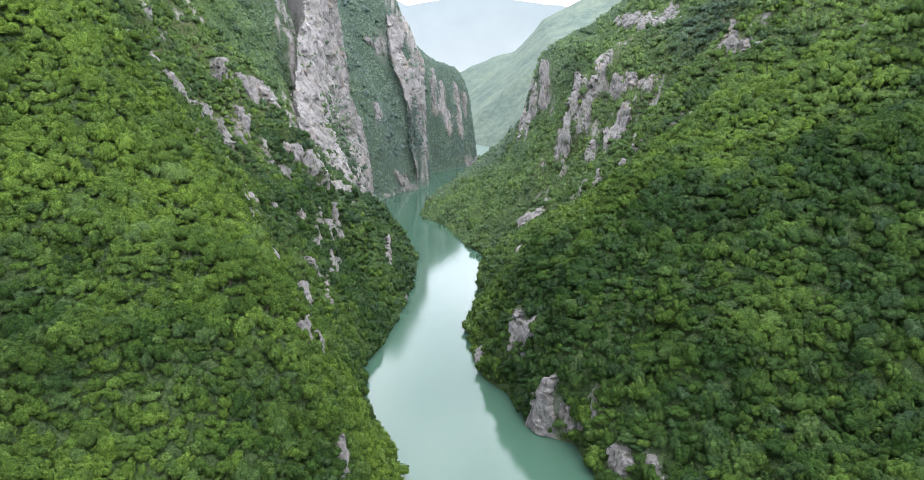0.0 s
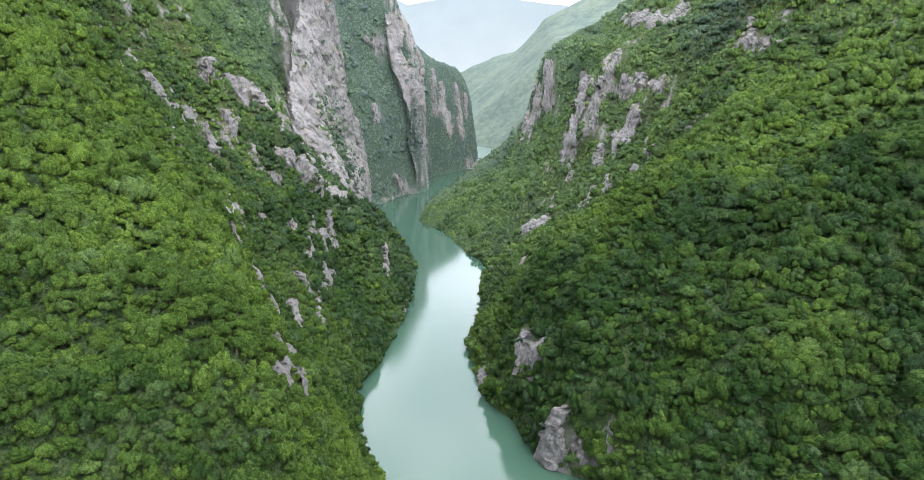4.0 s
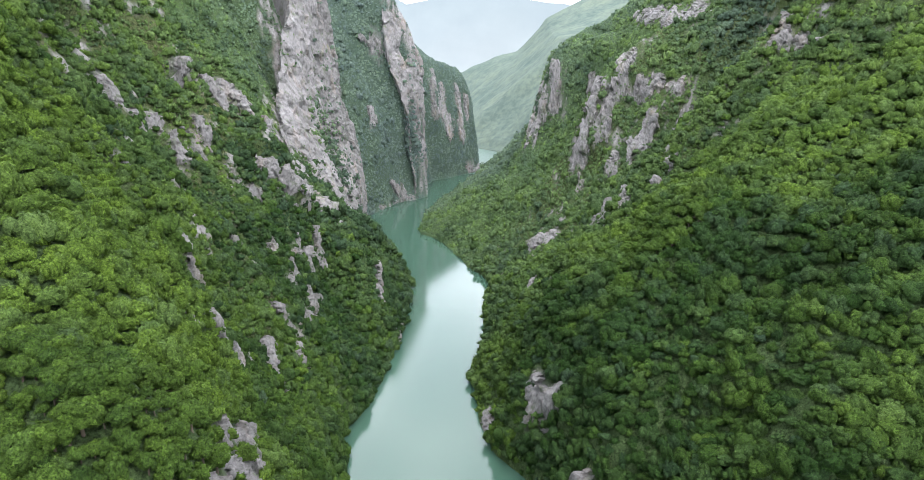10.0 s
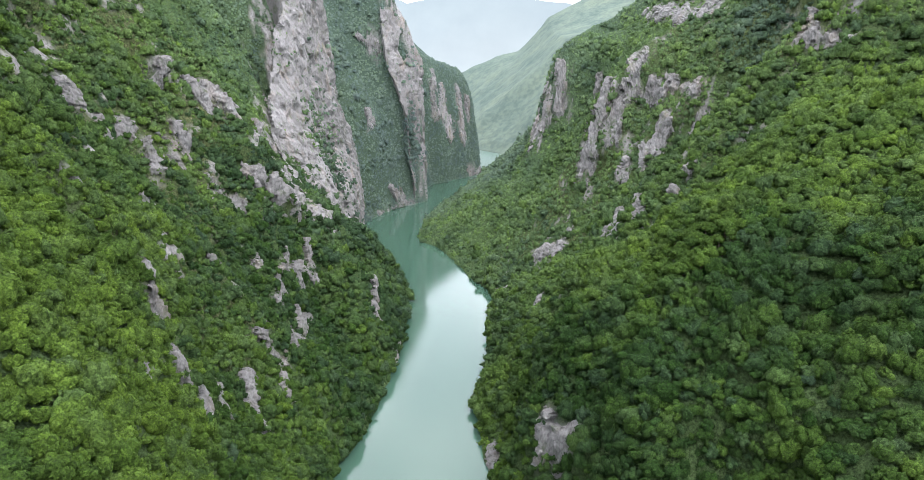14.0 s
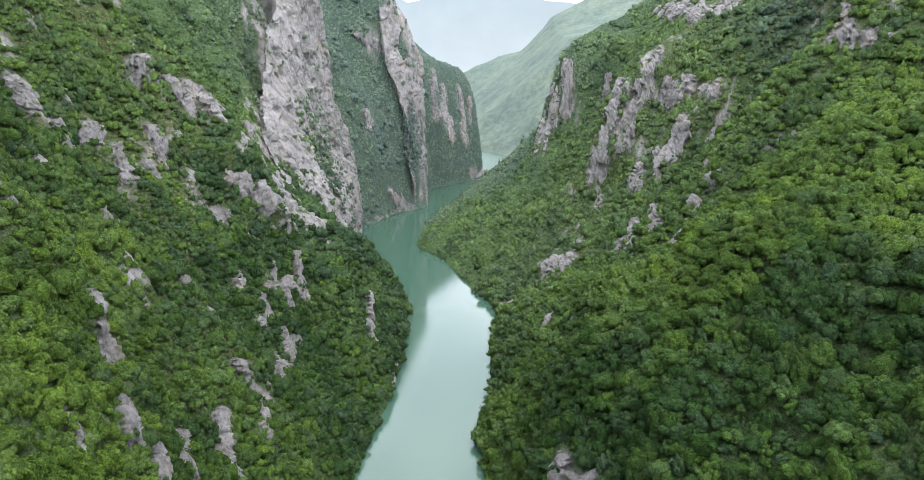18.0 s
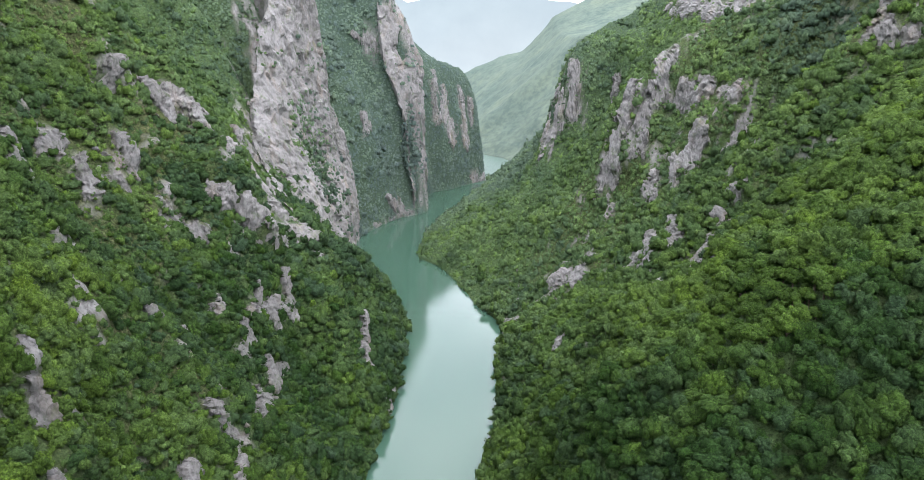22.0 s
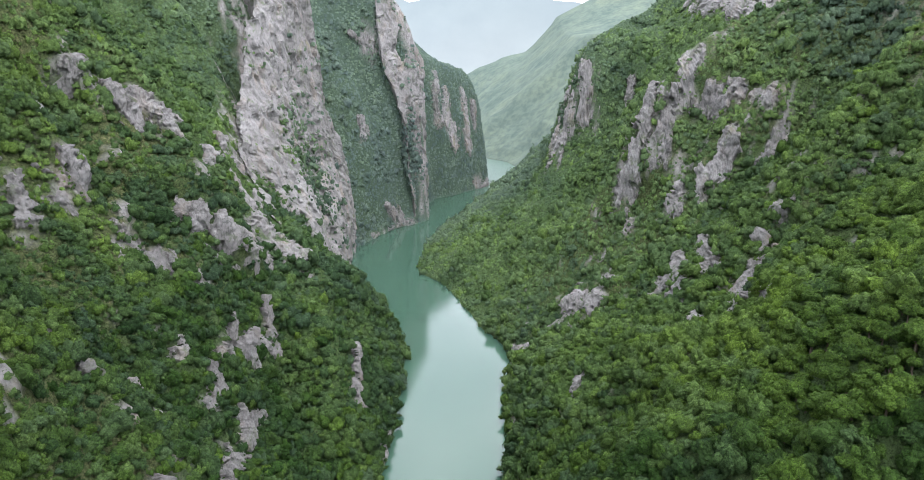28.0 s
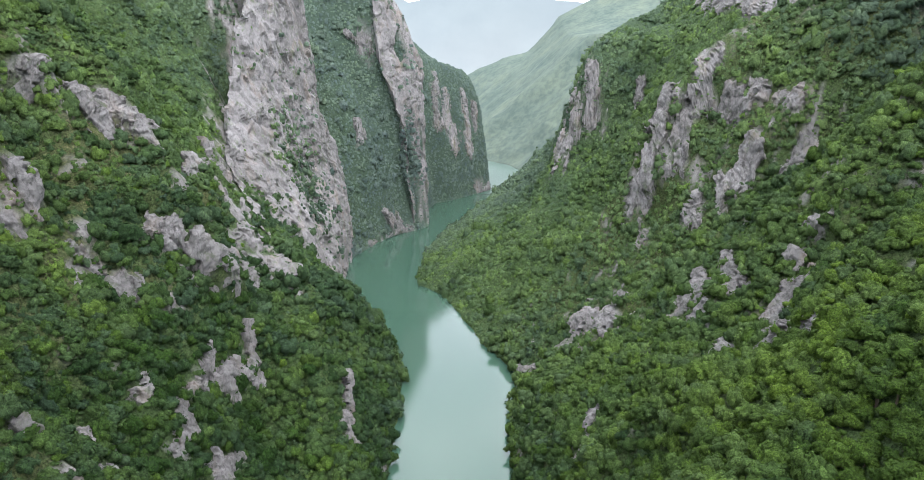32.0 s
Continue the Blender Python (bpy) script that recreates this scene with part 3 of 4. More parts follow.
def steps(spans):
    out = []
    for a, b, d in spans:
        out += list(np.arange(a, b, d))
    return np.array(out + [spans[-1][1]], float)


ROWS_Y = steps([(-1500, 60, 120), (60, 240, 12), (240, 1000, 4), (1000, 1440, 4), (1440, 2100, 7), (2100, 2700, 20), (2700, 4200, 40), (4200, 4800, 150)])
COLS_U = steps([(0, 150, 3), (150, 280, 4.5), (280, 520, 10), (520, 1720, 150)])


def terrain_grid(side):
    """World points, rock share and slope of one flank's sheet."""
    sg = -1 if side == "west" else 1
    y, u = ROWS_Y, COLS_U
    z = flank(side, y, u)
    X = bank(side, y)[:, None] + sg * u[None, :]
    Y = np.repeat(y[:, None], len(u), 1)
    P = np.stack([X, Y, z], -1)
    gy = np.gradient(z, axis=0) / np.gradient(y)[:, None]
    gu = np.gradient(z, axis=1) / np.gradient(u)[None, :]
    slope = np.hypot(gy, gu)
    flat = P.reshape(-1, 3)
    near = smooth(0, 30, u)[None, :].repeat(len(y), 0).ravel()
    deep = smooth(20, 110, u)[None, :].repeat(len(y), 0).ravel()
    calm = smooth(1250, 1180, Y.ravel()) * 0.8 + 0.2
    bumps = fbm(flat * np.array([0.016, 0.016, 0.01]), 4, 11)
    ribs = fbm(flat * np.array([0.05, 0.05, 0.008]), 4, 23)
    gully = 1 - 2 * np.abs(fbm(np.c_[flat[:, 0] * 0.004, flat[:, 1] * 0.017 + 0.5 * bumps, flat[:, 2] * 0.002], 3, 37))
    _, scrub, _, _, _ = zones(flat)
    specks = fbm(flat * np.array([0.07, 0.07, 0.025]), 4, 53, 0.6)
    rock = np.clip(np.maximum(rock_at(flat) * 2.0, scrub * (specks - 0.52 + 0.18 * np.clip(slope.ravel() - 1.2, -1, 1)) * 3.5), 0, 1)
    grass = np.clip(scrub * (0.55 + 0.9 * fbm(flat * 0.03, 3, 67)), 0, 1)
    nx = np.stack([-gu.ravel() * sg, -gy.ravel(), np.ones(len(flat))], 1)
    nx /= np.linalg.norm(nx, axis=1)[:, None]
    ridged = 1 - 2 * np.abs(ribs)
    lift = near * bumps * 5.0 + deep * calm * 9.0 * (gully - 0.35) + near * rock * (2.5 * ridged + 1.2 * fbm(flat * np.array([0.16, 0.16, 0.05]), 3, 41))
    flat = flat + nx * lift[:, None]
    P = flat.reshape(P.shape)
    P[:, 0, 2] = -1.5
    return P, rock.reshape(slope.shape), slope, grass.reshape(slope.shape)


GRID = {s: terrain_grid(s) for s in ("west", "east")}


def mesh_object(name, verts, faces, mat, smooth=True, attrs=None, parent=None):
    """One mesh from arrays; faces (n, 3) or (n, 4)."""
    me = bpy.data.meshes.new(name)
    verts, faces = np.asarray(verts, np.float32), np.asarray(faces, np.int32)
    k = faces.shape[1]
    me.vertices.add(len(verts))
    me.vertices.foreach_set("co", verts.ravel())
    me.loops.add(faces.size)
    me.loops.foreach_set("vertex_index", faces.ravel())
    me.polygons.add(len(faces))
    me.polygons.foreach_set("loop_start", np.arange(0, faces.size, k, dtype=np.int32))
    me.polygons.foreach_set("loop_total", np.full(len(faces), k, np.int32))
    me.polygons.foreach_set("use_smooth", np.full(len(faces), smooth, bool))
    for key, val in (attrs or {}).items():
        me.attributes.new(key, "FLOAT", "POINT").data.foreach_set("value", np.asarray(val, np.float32))
    me.materials.append(mat)
    me.update(calc_edges=True)
    me.validate()
    ob = new(name, me)
    if parent:
        ob.parent = parent
    return ob


def grid_faces(n, m):
    a = np.arange(n * m).reshape(n, m)
    return np.stack([a[:-1, :-1], a[:-1, 1:], a[1:, 1:], a[1:, :-1]], -1).reshape(-1, 4)


# the ground: west flank, river bed and east flank in one sheet
PW, RW, SW, GW = GRID["west"]
PE, RE, SE, GE = GRID["east"]
bed = np.linspace(0.15, 0.85, 4)[None, :, None] * (PE[:, :1] - PW[:, :1]) + PW[:, :1]
bed[..., 2] = -8.0
sheet = np.concatenate([PW[:, ::-1], bed, PE], 1)
rock_share = np.concatenate([RW[:, ::-1], np.zeros(bed.shape[:2]), RE], 1)
grass_share = np.concatenate([GW[:, ::-1], np.zeros(bed.shape[:2]), GE], 1)
nr, nc = sheet.shape[:2]
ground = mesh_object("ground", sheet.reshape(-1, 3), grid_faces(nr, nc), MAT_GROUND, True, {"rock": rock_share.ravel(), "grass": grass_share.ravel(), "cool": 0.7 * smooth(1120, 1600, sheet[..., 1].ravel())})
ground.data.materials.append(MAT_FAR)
# ground beyond these distances takes the haze-tinted colour
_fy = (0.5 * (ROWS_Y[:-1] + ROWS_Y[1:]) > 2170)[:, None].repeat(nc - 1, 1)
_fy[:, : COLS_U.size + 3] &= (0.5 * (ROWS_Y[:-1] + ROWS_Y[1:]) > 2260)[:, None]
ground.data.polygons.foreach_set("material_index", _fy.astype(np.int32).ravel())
tagged(ground, "steep canyon flanks of pale limestone and dark woodland soil", "canyon", kind="structure")

# the river
wy = ROWS_Y
edge_w, edge_e = bank("west", wy) - 6, bank("east", wy) + 6
wv = np.stack([np.stack([edge_w + (edge_e - edge_w) * k / 6, wy, np.zeros_like(wy)], -1) for k in range(7)], 1)
water = mesh_object("water", wv.reshape(-1, 3), grid_faces(len(wy), 7), MAT_WATER)
tagged(water, "calm milky green river mirroring the pale sky", "river", kind="structure")

# the far mountain that closes the valley
mx = np.linspace(-5200, 5200, 180)
mt = np.array([(-5200, 900), (-2500, 1050), (-900, 900), (-560, 760), (-380, 690), (-150, 735), (300, 735), (640, 690), (900, 620), (1600, 780), (5200, 900)], float)
crest = np.interp(mx, mt[:, 0], mt[:, 1]) + 14 * fbm(np.c_[mx * 0.004, 0 * mx, 0 * mx], 4, 3)
lev = np.linspace(0, 1, 12)
mv = np.stack([np.stack([mx, 4650 - 500 * (1 - k) + 60 * fbm(np.c_[mx * 0.004, 0 * mx + k * 2, 0 * mx], 3, 8), -20 + (crest + 20) * k], -1) for k in lev], 0)
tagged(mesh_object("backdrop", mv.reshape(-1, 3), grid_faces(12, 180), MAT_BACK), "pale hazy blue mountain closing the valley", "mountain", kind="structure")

# ---- crags and cliffs ----
def on_flank(side, y, u):
    """Points of the ground sheet at y and u, both (n,)."""
    P = GRID[side][0]
    fy, fu = np.interp(y, ROWS_Y, np.arange(len(ROWS_Y))), np.interp(u, COLS_U, np.arange(len(COLS_U)))
    i, k = np.clip(fy.astype(int), 0, len(ROWS_Y) - 2), np.clip(fu.astype(int), 0, len(COLS_U) - 2)
    a, b = (fy - i)[:, None], (fu - k)[:, None]
    return P[i, k] * (1 - a) * (1 - b) + P[i + 1, k] * a * (1 - b) + P[i, k + 1] * (1 - a) * b + P[i + 1, k + 1] * a * b


def crag(wide, line, seed):
    """A craggy piece of bare rock that stands out of the slope along its line and dips under it at the rim."""
    mid, low, top = line.mean(0), line.min(0), line.max(0)
    y0 = np.array([mid[1]])
    side = "west" if mid[0] < 0.5 * (bank("west", y0)[0] + bank("east", y0)[0]) else "east"
    sg = -1 if side == "west" else 1
    us = sg * (line[:, 0] - bank(side, line[:, 1]))
    rim = 1.8 * wide + 3
    step = np.clip(wide / 8, 0.9, 1.9)
    ya, yb, ua, ub = low[1] - rim, top[1] + rim, max(us.min() - rim, 0.5), max(us.max(), 0) + rim
    slope = float(np.interp(np.clip(us.mean(), 4, 500), COLS_U, GRID[side][2][np.searchsorted(ROWS_Y, mid[1])]))
    ny, nu = int(np.clip((yb - ya) / step, 12, 150)), int(np.clip((ub - ua) * math.hypot(1, min(slope, 4)) / step, 12, 240))
    yy, uu = np.meshgrid(np.linspace(ya, yb, ny), np.linspace(ua, ub, nu), indexing="ij")
    p = on_flank(side, yy.ravel(), uu.ravel())
    g = p.reshape(ny, nu, 3)
    n = np.cross(np.gradient(g, axis=0), np.gradient(g, axis=1)).reshape(-1, 3)
    n /= np.linalg.norm(n, axis=1)[:, None] + 1e-9
    n[n[:, 2] < 0] *= -1
    out = n * np.array([1, 1, 0.25])
    out /= np.linalg.norm(out, axis=1)[:, None] + 1e-9
    m = band_at(p, wide, line) + ragged(p, wide)
    s = np.clip(m / 0.3, 0, 1)
    s = s * s * (3 - 2 * s)
    # upright slabs parted by clefts, blocks stepping out of them, chips on the blocks
    size = np.clip(wide / 8, 0.7, 1.5)
    warp = p + (3.5 if wide < 13 else 9.0) * size * np.stack([fbm(p * 0.09 / size, 2, 310 + seed % 5), fbm(p * 0.09 / size, 2, 320), 0 * m], 1)
    slab = 1 - 2.4 * np.abs(fbm(warp * np.array([0.15, 0.15, 0.026 if wide < 13 else 0.06]) / size, 4, 300 + seed % 7, 0.6))
    cell = np.floor(warp / (np.array([3.2, 3.2, 13.0]) * size))
    block = np.mod(np.sin(cell @ np.array([12.9898, 78.233, 37.719])) * 43758.5453, 1.0)
    chip = 1 - 2 * np.abs(fbm(p * np.array([0.5, 0.5, 0.2]) / size, 3, 500))
    span = max(top[2] - low[2] + wide, 8.0)
    steep = np.clip((p[:, 2] - low[2] + 0.5 * wide) / span, 0, 1)
    rise = -2.2 + s * (3.4 + size * (1.3 * slab + 0.9 * block + 0.35 * chip) + min(0.16 * span, 5.0) * steep * (wide < 12))
    v = p + out * rise[:, None]
    v[:, 2] += np.where(s < 0.05, -1.2, 0.3 * s * size * chip)
    keep = m.reshape(ny, nu) > -0.3
    quad = keep[:-1, :-1] & keep[1:, :-1] & keep[:-1, 1:] & keep[1:, 1:]
    label, pieces = np.full(quad.shape, -1), []
    for i0, k0 in zip(*np.where(quad)):
        if label[i0, k0] >= 0:
            continue
        stack, size0 = [(i0, k0)], 0
        label[i0, k0] = len(pieces)
        while stack:
            i, k = stack.pop()
            size0 += 1
            for a, b in ((i + 1, k), (i - 1, k), (i, k + 1), (i, k - 1)):
                if 0 <= a < ny - 1 and 0 <= b < nu - 1 and quad[a, b] and label[a, b] < 0:
                    label[a, b] = len(pieces)
                    stack.append((a, b))
        pieces.append(size0)
    for k in np.argsort(pieces)[::-1][:4]:
        f = grid_faces(ny, nu)[(label == k).ravel()]
        if len(f) < 30:
            continue
        used = np.unique(f)
        back = np.full(len(v), -1)
        back[used] = np.arange(len(used))
        big = wide >= 11 and len(f) > 300
        ob = mesh_object("cliff" if big else "rock_outcrop", v[used], back[f], MAT_CLIFF if big else MAT_ROCK, False)
        if big:
            tagged(ob, "tall pale grey limestone cliff with upright cracks and ledges", "cliff", "river cliffs")
        else:
            tagged(ob, "weathered pale limestone crag jutting from the wooded slope", "rock", "crags on the slopes")


def rock_wall(left, right, behind, back, gully, seed):
    """A high cliff between two edges, each a line from the top down: its face is broken into ribs, slabs and blocks, and both edges turn back into the slope."""
    left, right, behind, back = np.array(left, float), np.array(right, float), np.array(behind, float), np.array(back, float)
    rows, cols, turn = 230, 130, 16
    t = np.linspace(0, 1, rows)
    L = np.stack([np.interp(t, np.linspace(0, 1, len(left)), left[:, k]) for k in range(3)], 1)
    R = np.stack([np.interp(t, np.linspace(0, 1, len(right)), right[:, k]) for k in range(3)], 1)
    w = np.linspace(0, 1, cols)
    face = L[:, None] * (1 - w[None, :, None]) + R[:, None] * w[None, :, None]
    q = np.linspace(1, 0.06, turn)[None, :, None]
    grid = np.concatenate([L[:, None] + q * behind, face, R[:, None] + q[:, ::-1] * back], 1)
    out = np.array([0.93, -0.36, 0.05])
    p = grid.reshape(-1, 3)
    ww = np.concatenate([np.zeros(turn), w, np.ones(turn)])[None, :].repeat(rows, 0).ravel()
    tt = t[:, None].repeat(cols + 2 * turn, 1).ravel()
    held = np.concatenate([np.linspace(0, 1, turn), np.ones(cols), np.linspace(1, 0, turn)])[None, :].repeat(rows, 0).ravel()
    warp = p + 7 * np.stack([fbm(p * 0.04, 3, 210 + seed), fbm(p * 0.04, 3, 220 + seed), fbm(p * 0.04, 3, 230 + seed)], 1)
    ribs = 1 - 2.2 * np.abs(fbm(warp * np.array([0.030, 0.030, 0.006]), 3, 240 + seed, 0.55))
    slab = 1 - 2.4 * np.abs(fbm(warp * np.array([0.10, 0.10, 0.012]), 3, 250 + seed, 0.6))
    cell = np.floor(warp / np.array([4.6, 4.6, 21.0]))
    block = np.mod(np.sin(cell @ np.array([12.9898, 78.233, 37.719])) * 43758.5453, 1.0)
    chip = fbm(p * np.array([0.3, 0.3, 0.16]), 3, 260 + seed)
    notch = np.exp(-(((ww - gully[0]) / gully[2]) ** 2)) * np.exp(-(((tt - gully[1]) / gully[3]) ** 2))
    rise = held * (6.0 * ribs + 2.4 * slab + 0.9 * block + 0.7 * chip + 6.0 * np.sin(np.pi * ww)) - 20 * notch
    v = p + out * rise[:, None]
    tagged(mesh_object("cliff", v, grid_faces(rows, cols + 2 * turn), MAT_CLIFF, False), "towering pale limestone rock face with ribs, ledges and a bushy cleft", "cliff", "river cliffs")
    r = np.random.default_rng(60 + seed)
    pick = r.integers(0, len(v), 24000)
    green = 0.5 * notch[pick] + 0.018 * (fbm(p[pick] * 0.03, 3, 270) > 0.35) + 0.0012
    pick = pick[(r.random(24000) < green) & (held[pick] > 0.5)]
    return v[pick]


SHRUBS = rock_wall(
    [(-285, 1340, 450), (-302, 1285, 405), (-303, 1228, 330), (-301, 1190, 269), (-279, 1095, 199), (-249, 1080, 145), (-217, 1050, 97), (-196, 1040, 40), (-192, 1040, 0)],
    [(-264, 1385, 450), (-256, 1388, 390), (-250, 1390, 328), (-241, 1388, 254), (-231, 1410, 200), (-222, 1430, 146), (-212, 1427, 90), (-206, 1424, 45), (-203, 1424, -3)],
    (-30, 110, 0), (-120, 50, 0), (0.55, 0.62, 0.13, 0.16), 3)
SHRUBS = np.concatenate([SHRUBS, rock_wall(
    [(-182, 1594, 414), (-175, 1576, 318), (-158, 1570, 273), (-138, 1567, 216), (-128, 1566, 171), (-119, 1566, 80), (-116, 1566, -3)],
    [(-157, 1618, 412), (-127, 1616, 363), (-96, 1614, 307), (-94, 1612, 250), (-94, 1610, 193), (-92, 1606, 103), (-90, 1603, -3)],
    (-14, 60, 0), (-40, 70, 0), (0.3, 0.78, 0.16, 0.12), 8)])

for k, (wide, line) in enumerate(CRAGS):
    crag(wide, line, k)

# ---- trees ----
rng = np.random.default_rng(7)


def puff(rings, sides, r):
    """A small dome of foliage about the z axis, with uneven rings: points and triangles."""
    v, f = [(0, 0, 1.0)], []
    for k in range(1, rings + 1):
        a = radians(105) * k / rings
        for i in range(sides):
            t = 2 * math.pi * (i + 0.5 * k) / sides
            q = r.uniform(0.86, 1.12)
            v.append((q * math.sin(a) * math.cos(t), q * math.sin(a) * math.sin(t), q * math.cos(a)))
    for i in range(sides):
        j = (i + 1) % sides
        f.append((0, 1 + i, 1 + j))
        for k in range(1, rings):
            p, q = 1 + (k - 1) * sides, 1 + k * sides
            f += [(p + i, q + i, p + j), (p + j, q + i, q + j)]
    return np.array(v), np.array(f)


def crown(lobes, rings, sides, cards, size, seed):
    """A broad crown about one unit in radius: puffs of foliage set round a rounded body, and leaf sprays standing off them."""
    r = np.random.default_rng(seed)
    V, F, base = [], [], 0
    spots = []
    for k in range(lobes):
        z = 1 - 1.12 * (k + 0.5) / lobes
        t = 2.39996 * k + r.uniform(-0.6, 0.6)
        c = math.sqrt(max(1 - z * z, 0))
        d = np.array([c * math.cos(t), c * math.sin(t), z + r.uniform(-0.2, 0.2)])
        spots.append((d / np.linalg.norm(d), r.uniform(0.42, 0.80), r.uniform(0.7, 1.3) * 1.28 / math.sqrt(lobes)))
    if rings > 1:
        spots.append((np.array([0, 0, 1.0]), 0.0, 0.72 if lobes else 1.0))
    for d, far, rad in spots:
        v, f = puff(rings, sides, r)
        w = d + np.array([0, 0, 0.45])
        w /= np.linalg.norm(w)
        a = np.cross(w, (0.31, 0.2, 0.93) if abs(w[2]) < 0.9 else (1, 0, 0))
        a /= np.linalg.norm(a)
        v = rad * (v[:, :1] * a + v[:, 1:2] * np.cross(w, a) + v[:, 2:] * w) + far * d * np.array([1, 1, 0.85])
        V.append(v)
        F.append(f + base)
        base += len(v)
    if not cards:
        return np.concatenate(V), np.concatenate(F)
    pick = r.integers(0, lobes, cards)
    d0 = np.array([spots[k][0] for k in pick])
    d = d0 + r.normal(0, 0.55, (cards, 3)) + np.array([0, 0, 0.35])
    d /= np.linalg.norm(d, axis=1)[:, None]
    c = d0 * np.array([spots[k][1] for k in pick])[:, None] * np.array([1, 1, 0.85]) + d * (np.array([spots[k][2] for k in pick]) * r.uniform(0.92, 1.32, cards))[:, None]
    a = np.cross(d, r.normal(size=(cards, 3)))
    a /= np.linalg.norm(a, axis=1)[:, None]
    b = np.cross(d, a) + d * r.uniform(-0.35, 0.45, cards)[:, None]
    s = (size * r.uniform(0.6, 1.3, cards))[:, None]
    tri = np.stack([c - a * s * 0.6 - b * s * 0.4, c + a * s * 0.6 - b * s * 0.4, c + b * s * 0.8 + d * s * 0.1], 1).reshape(-1, 3)
    ft = np.arange(cards * 3).reshape(-1, 3)
    flip = np.einsum("ij,ij->i", np.cross(tri[1::3] - tri[0::3], tri[2::3] - tri[0::3]), d) < 0
    ft[flip] = ft[flip][:, ::-1]
    return np.concatenate([*V, tri]), np.concatenate([*F, ft + base])


LEVELS = [  # crown templates from near to far
    [crown(14, 2, 5, 120, 0.17, 100 + k) for k in range(8)],
    [crown(7, 2, 4, 34, 0.28, 200 + k) for k in range(8)],
    [crown(4, 1, 5, 10, 0.38, 300 + k) for k in range(8)],
    [crown(0, 2, 5, 0, 0.45, 400 + k) for k in range(8)],
]


def reach(p):
    """How near the flight comes while the place lies in view ahead."""
    return np.maximum.reduce([p[..., 1] - 390, np.abs(p[..., 0]) * 1.37, (295 - p[..., 2]) * 1.6, np.full(p.shape[:-1], 150.0)])


def crown_size(p):
    """The usual crown radius at points p (n, 3): big trees on the near east slope, thickets on the spurs."""
    far = np.clip(reach(p) / 290, 0.72, 5.5)
    young, scrub, tall, bright, dense = zones(p)
    return (3.3 - 0.6 * scrub + 0.5 * tall * smooth(150, 230, p[:, 0]) + 0.9 * tall + 0.8 * bright) * far**0.2 * (1 - 0.22 * smooth(850, 1150, p[:, 1]))


GAP = 0.88  # least distance between crowns, in crown radii


def scatter(side, share):
    """Places for trees on one flank: even where the camera sees it, sparse or none elsewhere, thin on bare rock."""
    P, rock, slope, grass = GRID[side]
    A, B, C, D = P[:-1, :-1], P[:-1, 1:], P[1:, 1:], P[1:, :-1]
    nrm = np.cross(C - A, D - B)
    area = 0.5 * np.linalg.norm(nrm, axis=-1)
    nrm /= np.linalg.norm(nrm, axis=-1)[..., None] + 1e-9
    nrm[nrm[..., 2] < 0] *= -1
    to = np.stack([0 * A[..., 0], np.clip(A[..., 1] - 260, 0, 390), 0 * A[..., 0] + 295], -1) - A
    to /= np.linalg.norm(to, axis=-1)[..., None]
    facing = (nrm * to).sum(-1)
    yy, xx = A[..., 1], A[..., 0]
    size = crown_size(A.reshape(-1, 3)).reshape(xx.shape)
    want = area / (share * size**2) * np.clip(1.1 - 1.2 * rock[:-1, :-1], 0.25, 1) * (1 - 0.75 * smooth(0.75, 1.0, grass[:-1, :-1]))
    lim = 2230 if side == "west" else 2170
    want = np.where((yy > 170) & (yy < lim) & (np.abs(xx) < 0.74 * yy + 30) & (A[..., 2] < 620) & (facing > 0.0), want, np.where((yy > -150) & (yy < 700) & (np.abs(xx) < 700), 0.16 * want, 0))
    k = np.diff(np.floor(np.concatenate([[0.0], np.cumsum(want.ravel())]) + 0.5)).astype(int)
    idx = np.repeat(np.arange(k.size), k.ravel())
    s, t = rng.random(len(idx)), rng.random(len(idx))

    def g(q):
        return q.reshape(-1, 3)[idx]

    pos = g(A) * ((1 - s) * (1 - t))[:, None] + g(B) * (s * (1 - t))[:, None] + g(C) * (s * t)[:, None] + g(D) * ((1 - s) * t)[:, None]
    bare = rock_at(pos)
    pos = pos + g(np.concatenate([nrm[..., :2], 0 * nrm[..., :1]], -1)) * np.where(bare > 0.05, 2.6, 0)[:, None]
    stay = (rng.random(len(pos)) < np.where(bare > -0.12, (0.42 * smooth(0.8, 0.2, bare) + 0.03) * smooth(-0.25, 0.25, fbm(pos * 0.11, 2, 131)) + 0.6 * smooth(0.12, 0.34, fbm(pos * np.array([0.06, 0.06, 0.022]), 3, 141)), 1.0)) & (pos[:, 2] > 0.3)
    pos, bare, face = pos[stay], bare[stay], g(nrm)[stay]
    # crowns keep their distance from one another
    room = crown_size(pos) * np.where(bare > 0.05, 0.5, 1.0) * np.exp(rng.normal(0, 0.25, len(pos)))
    tree = kdtree.KDTree(len(pos))
    for i, p in enumerate(pos):
        tree.insert(p, i)
    tree.balance()
    kept = np.zeros(len(pos), bool)
    for i in rng.permutation(len(pos)):
        if not any(kept[j] for _, j, _ in tree.find_range(pos[i], GAP * room[i])):
            kept[i] = True
    return pos[kept], bare[kept], face[kept]


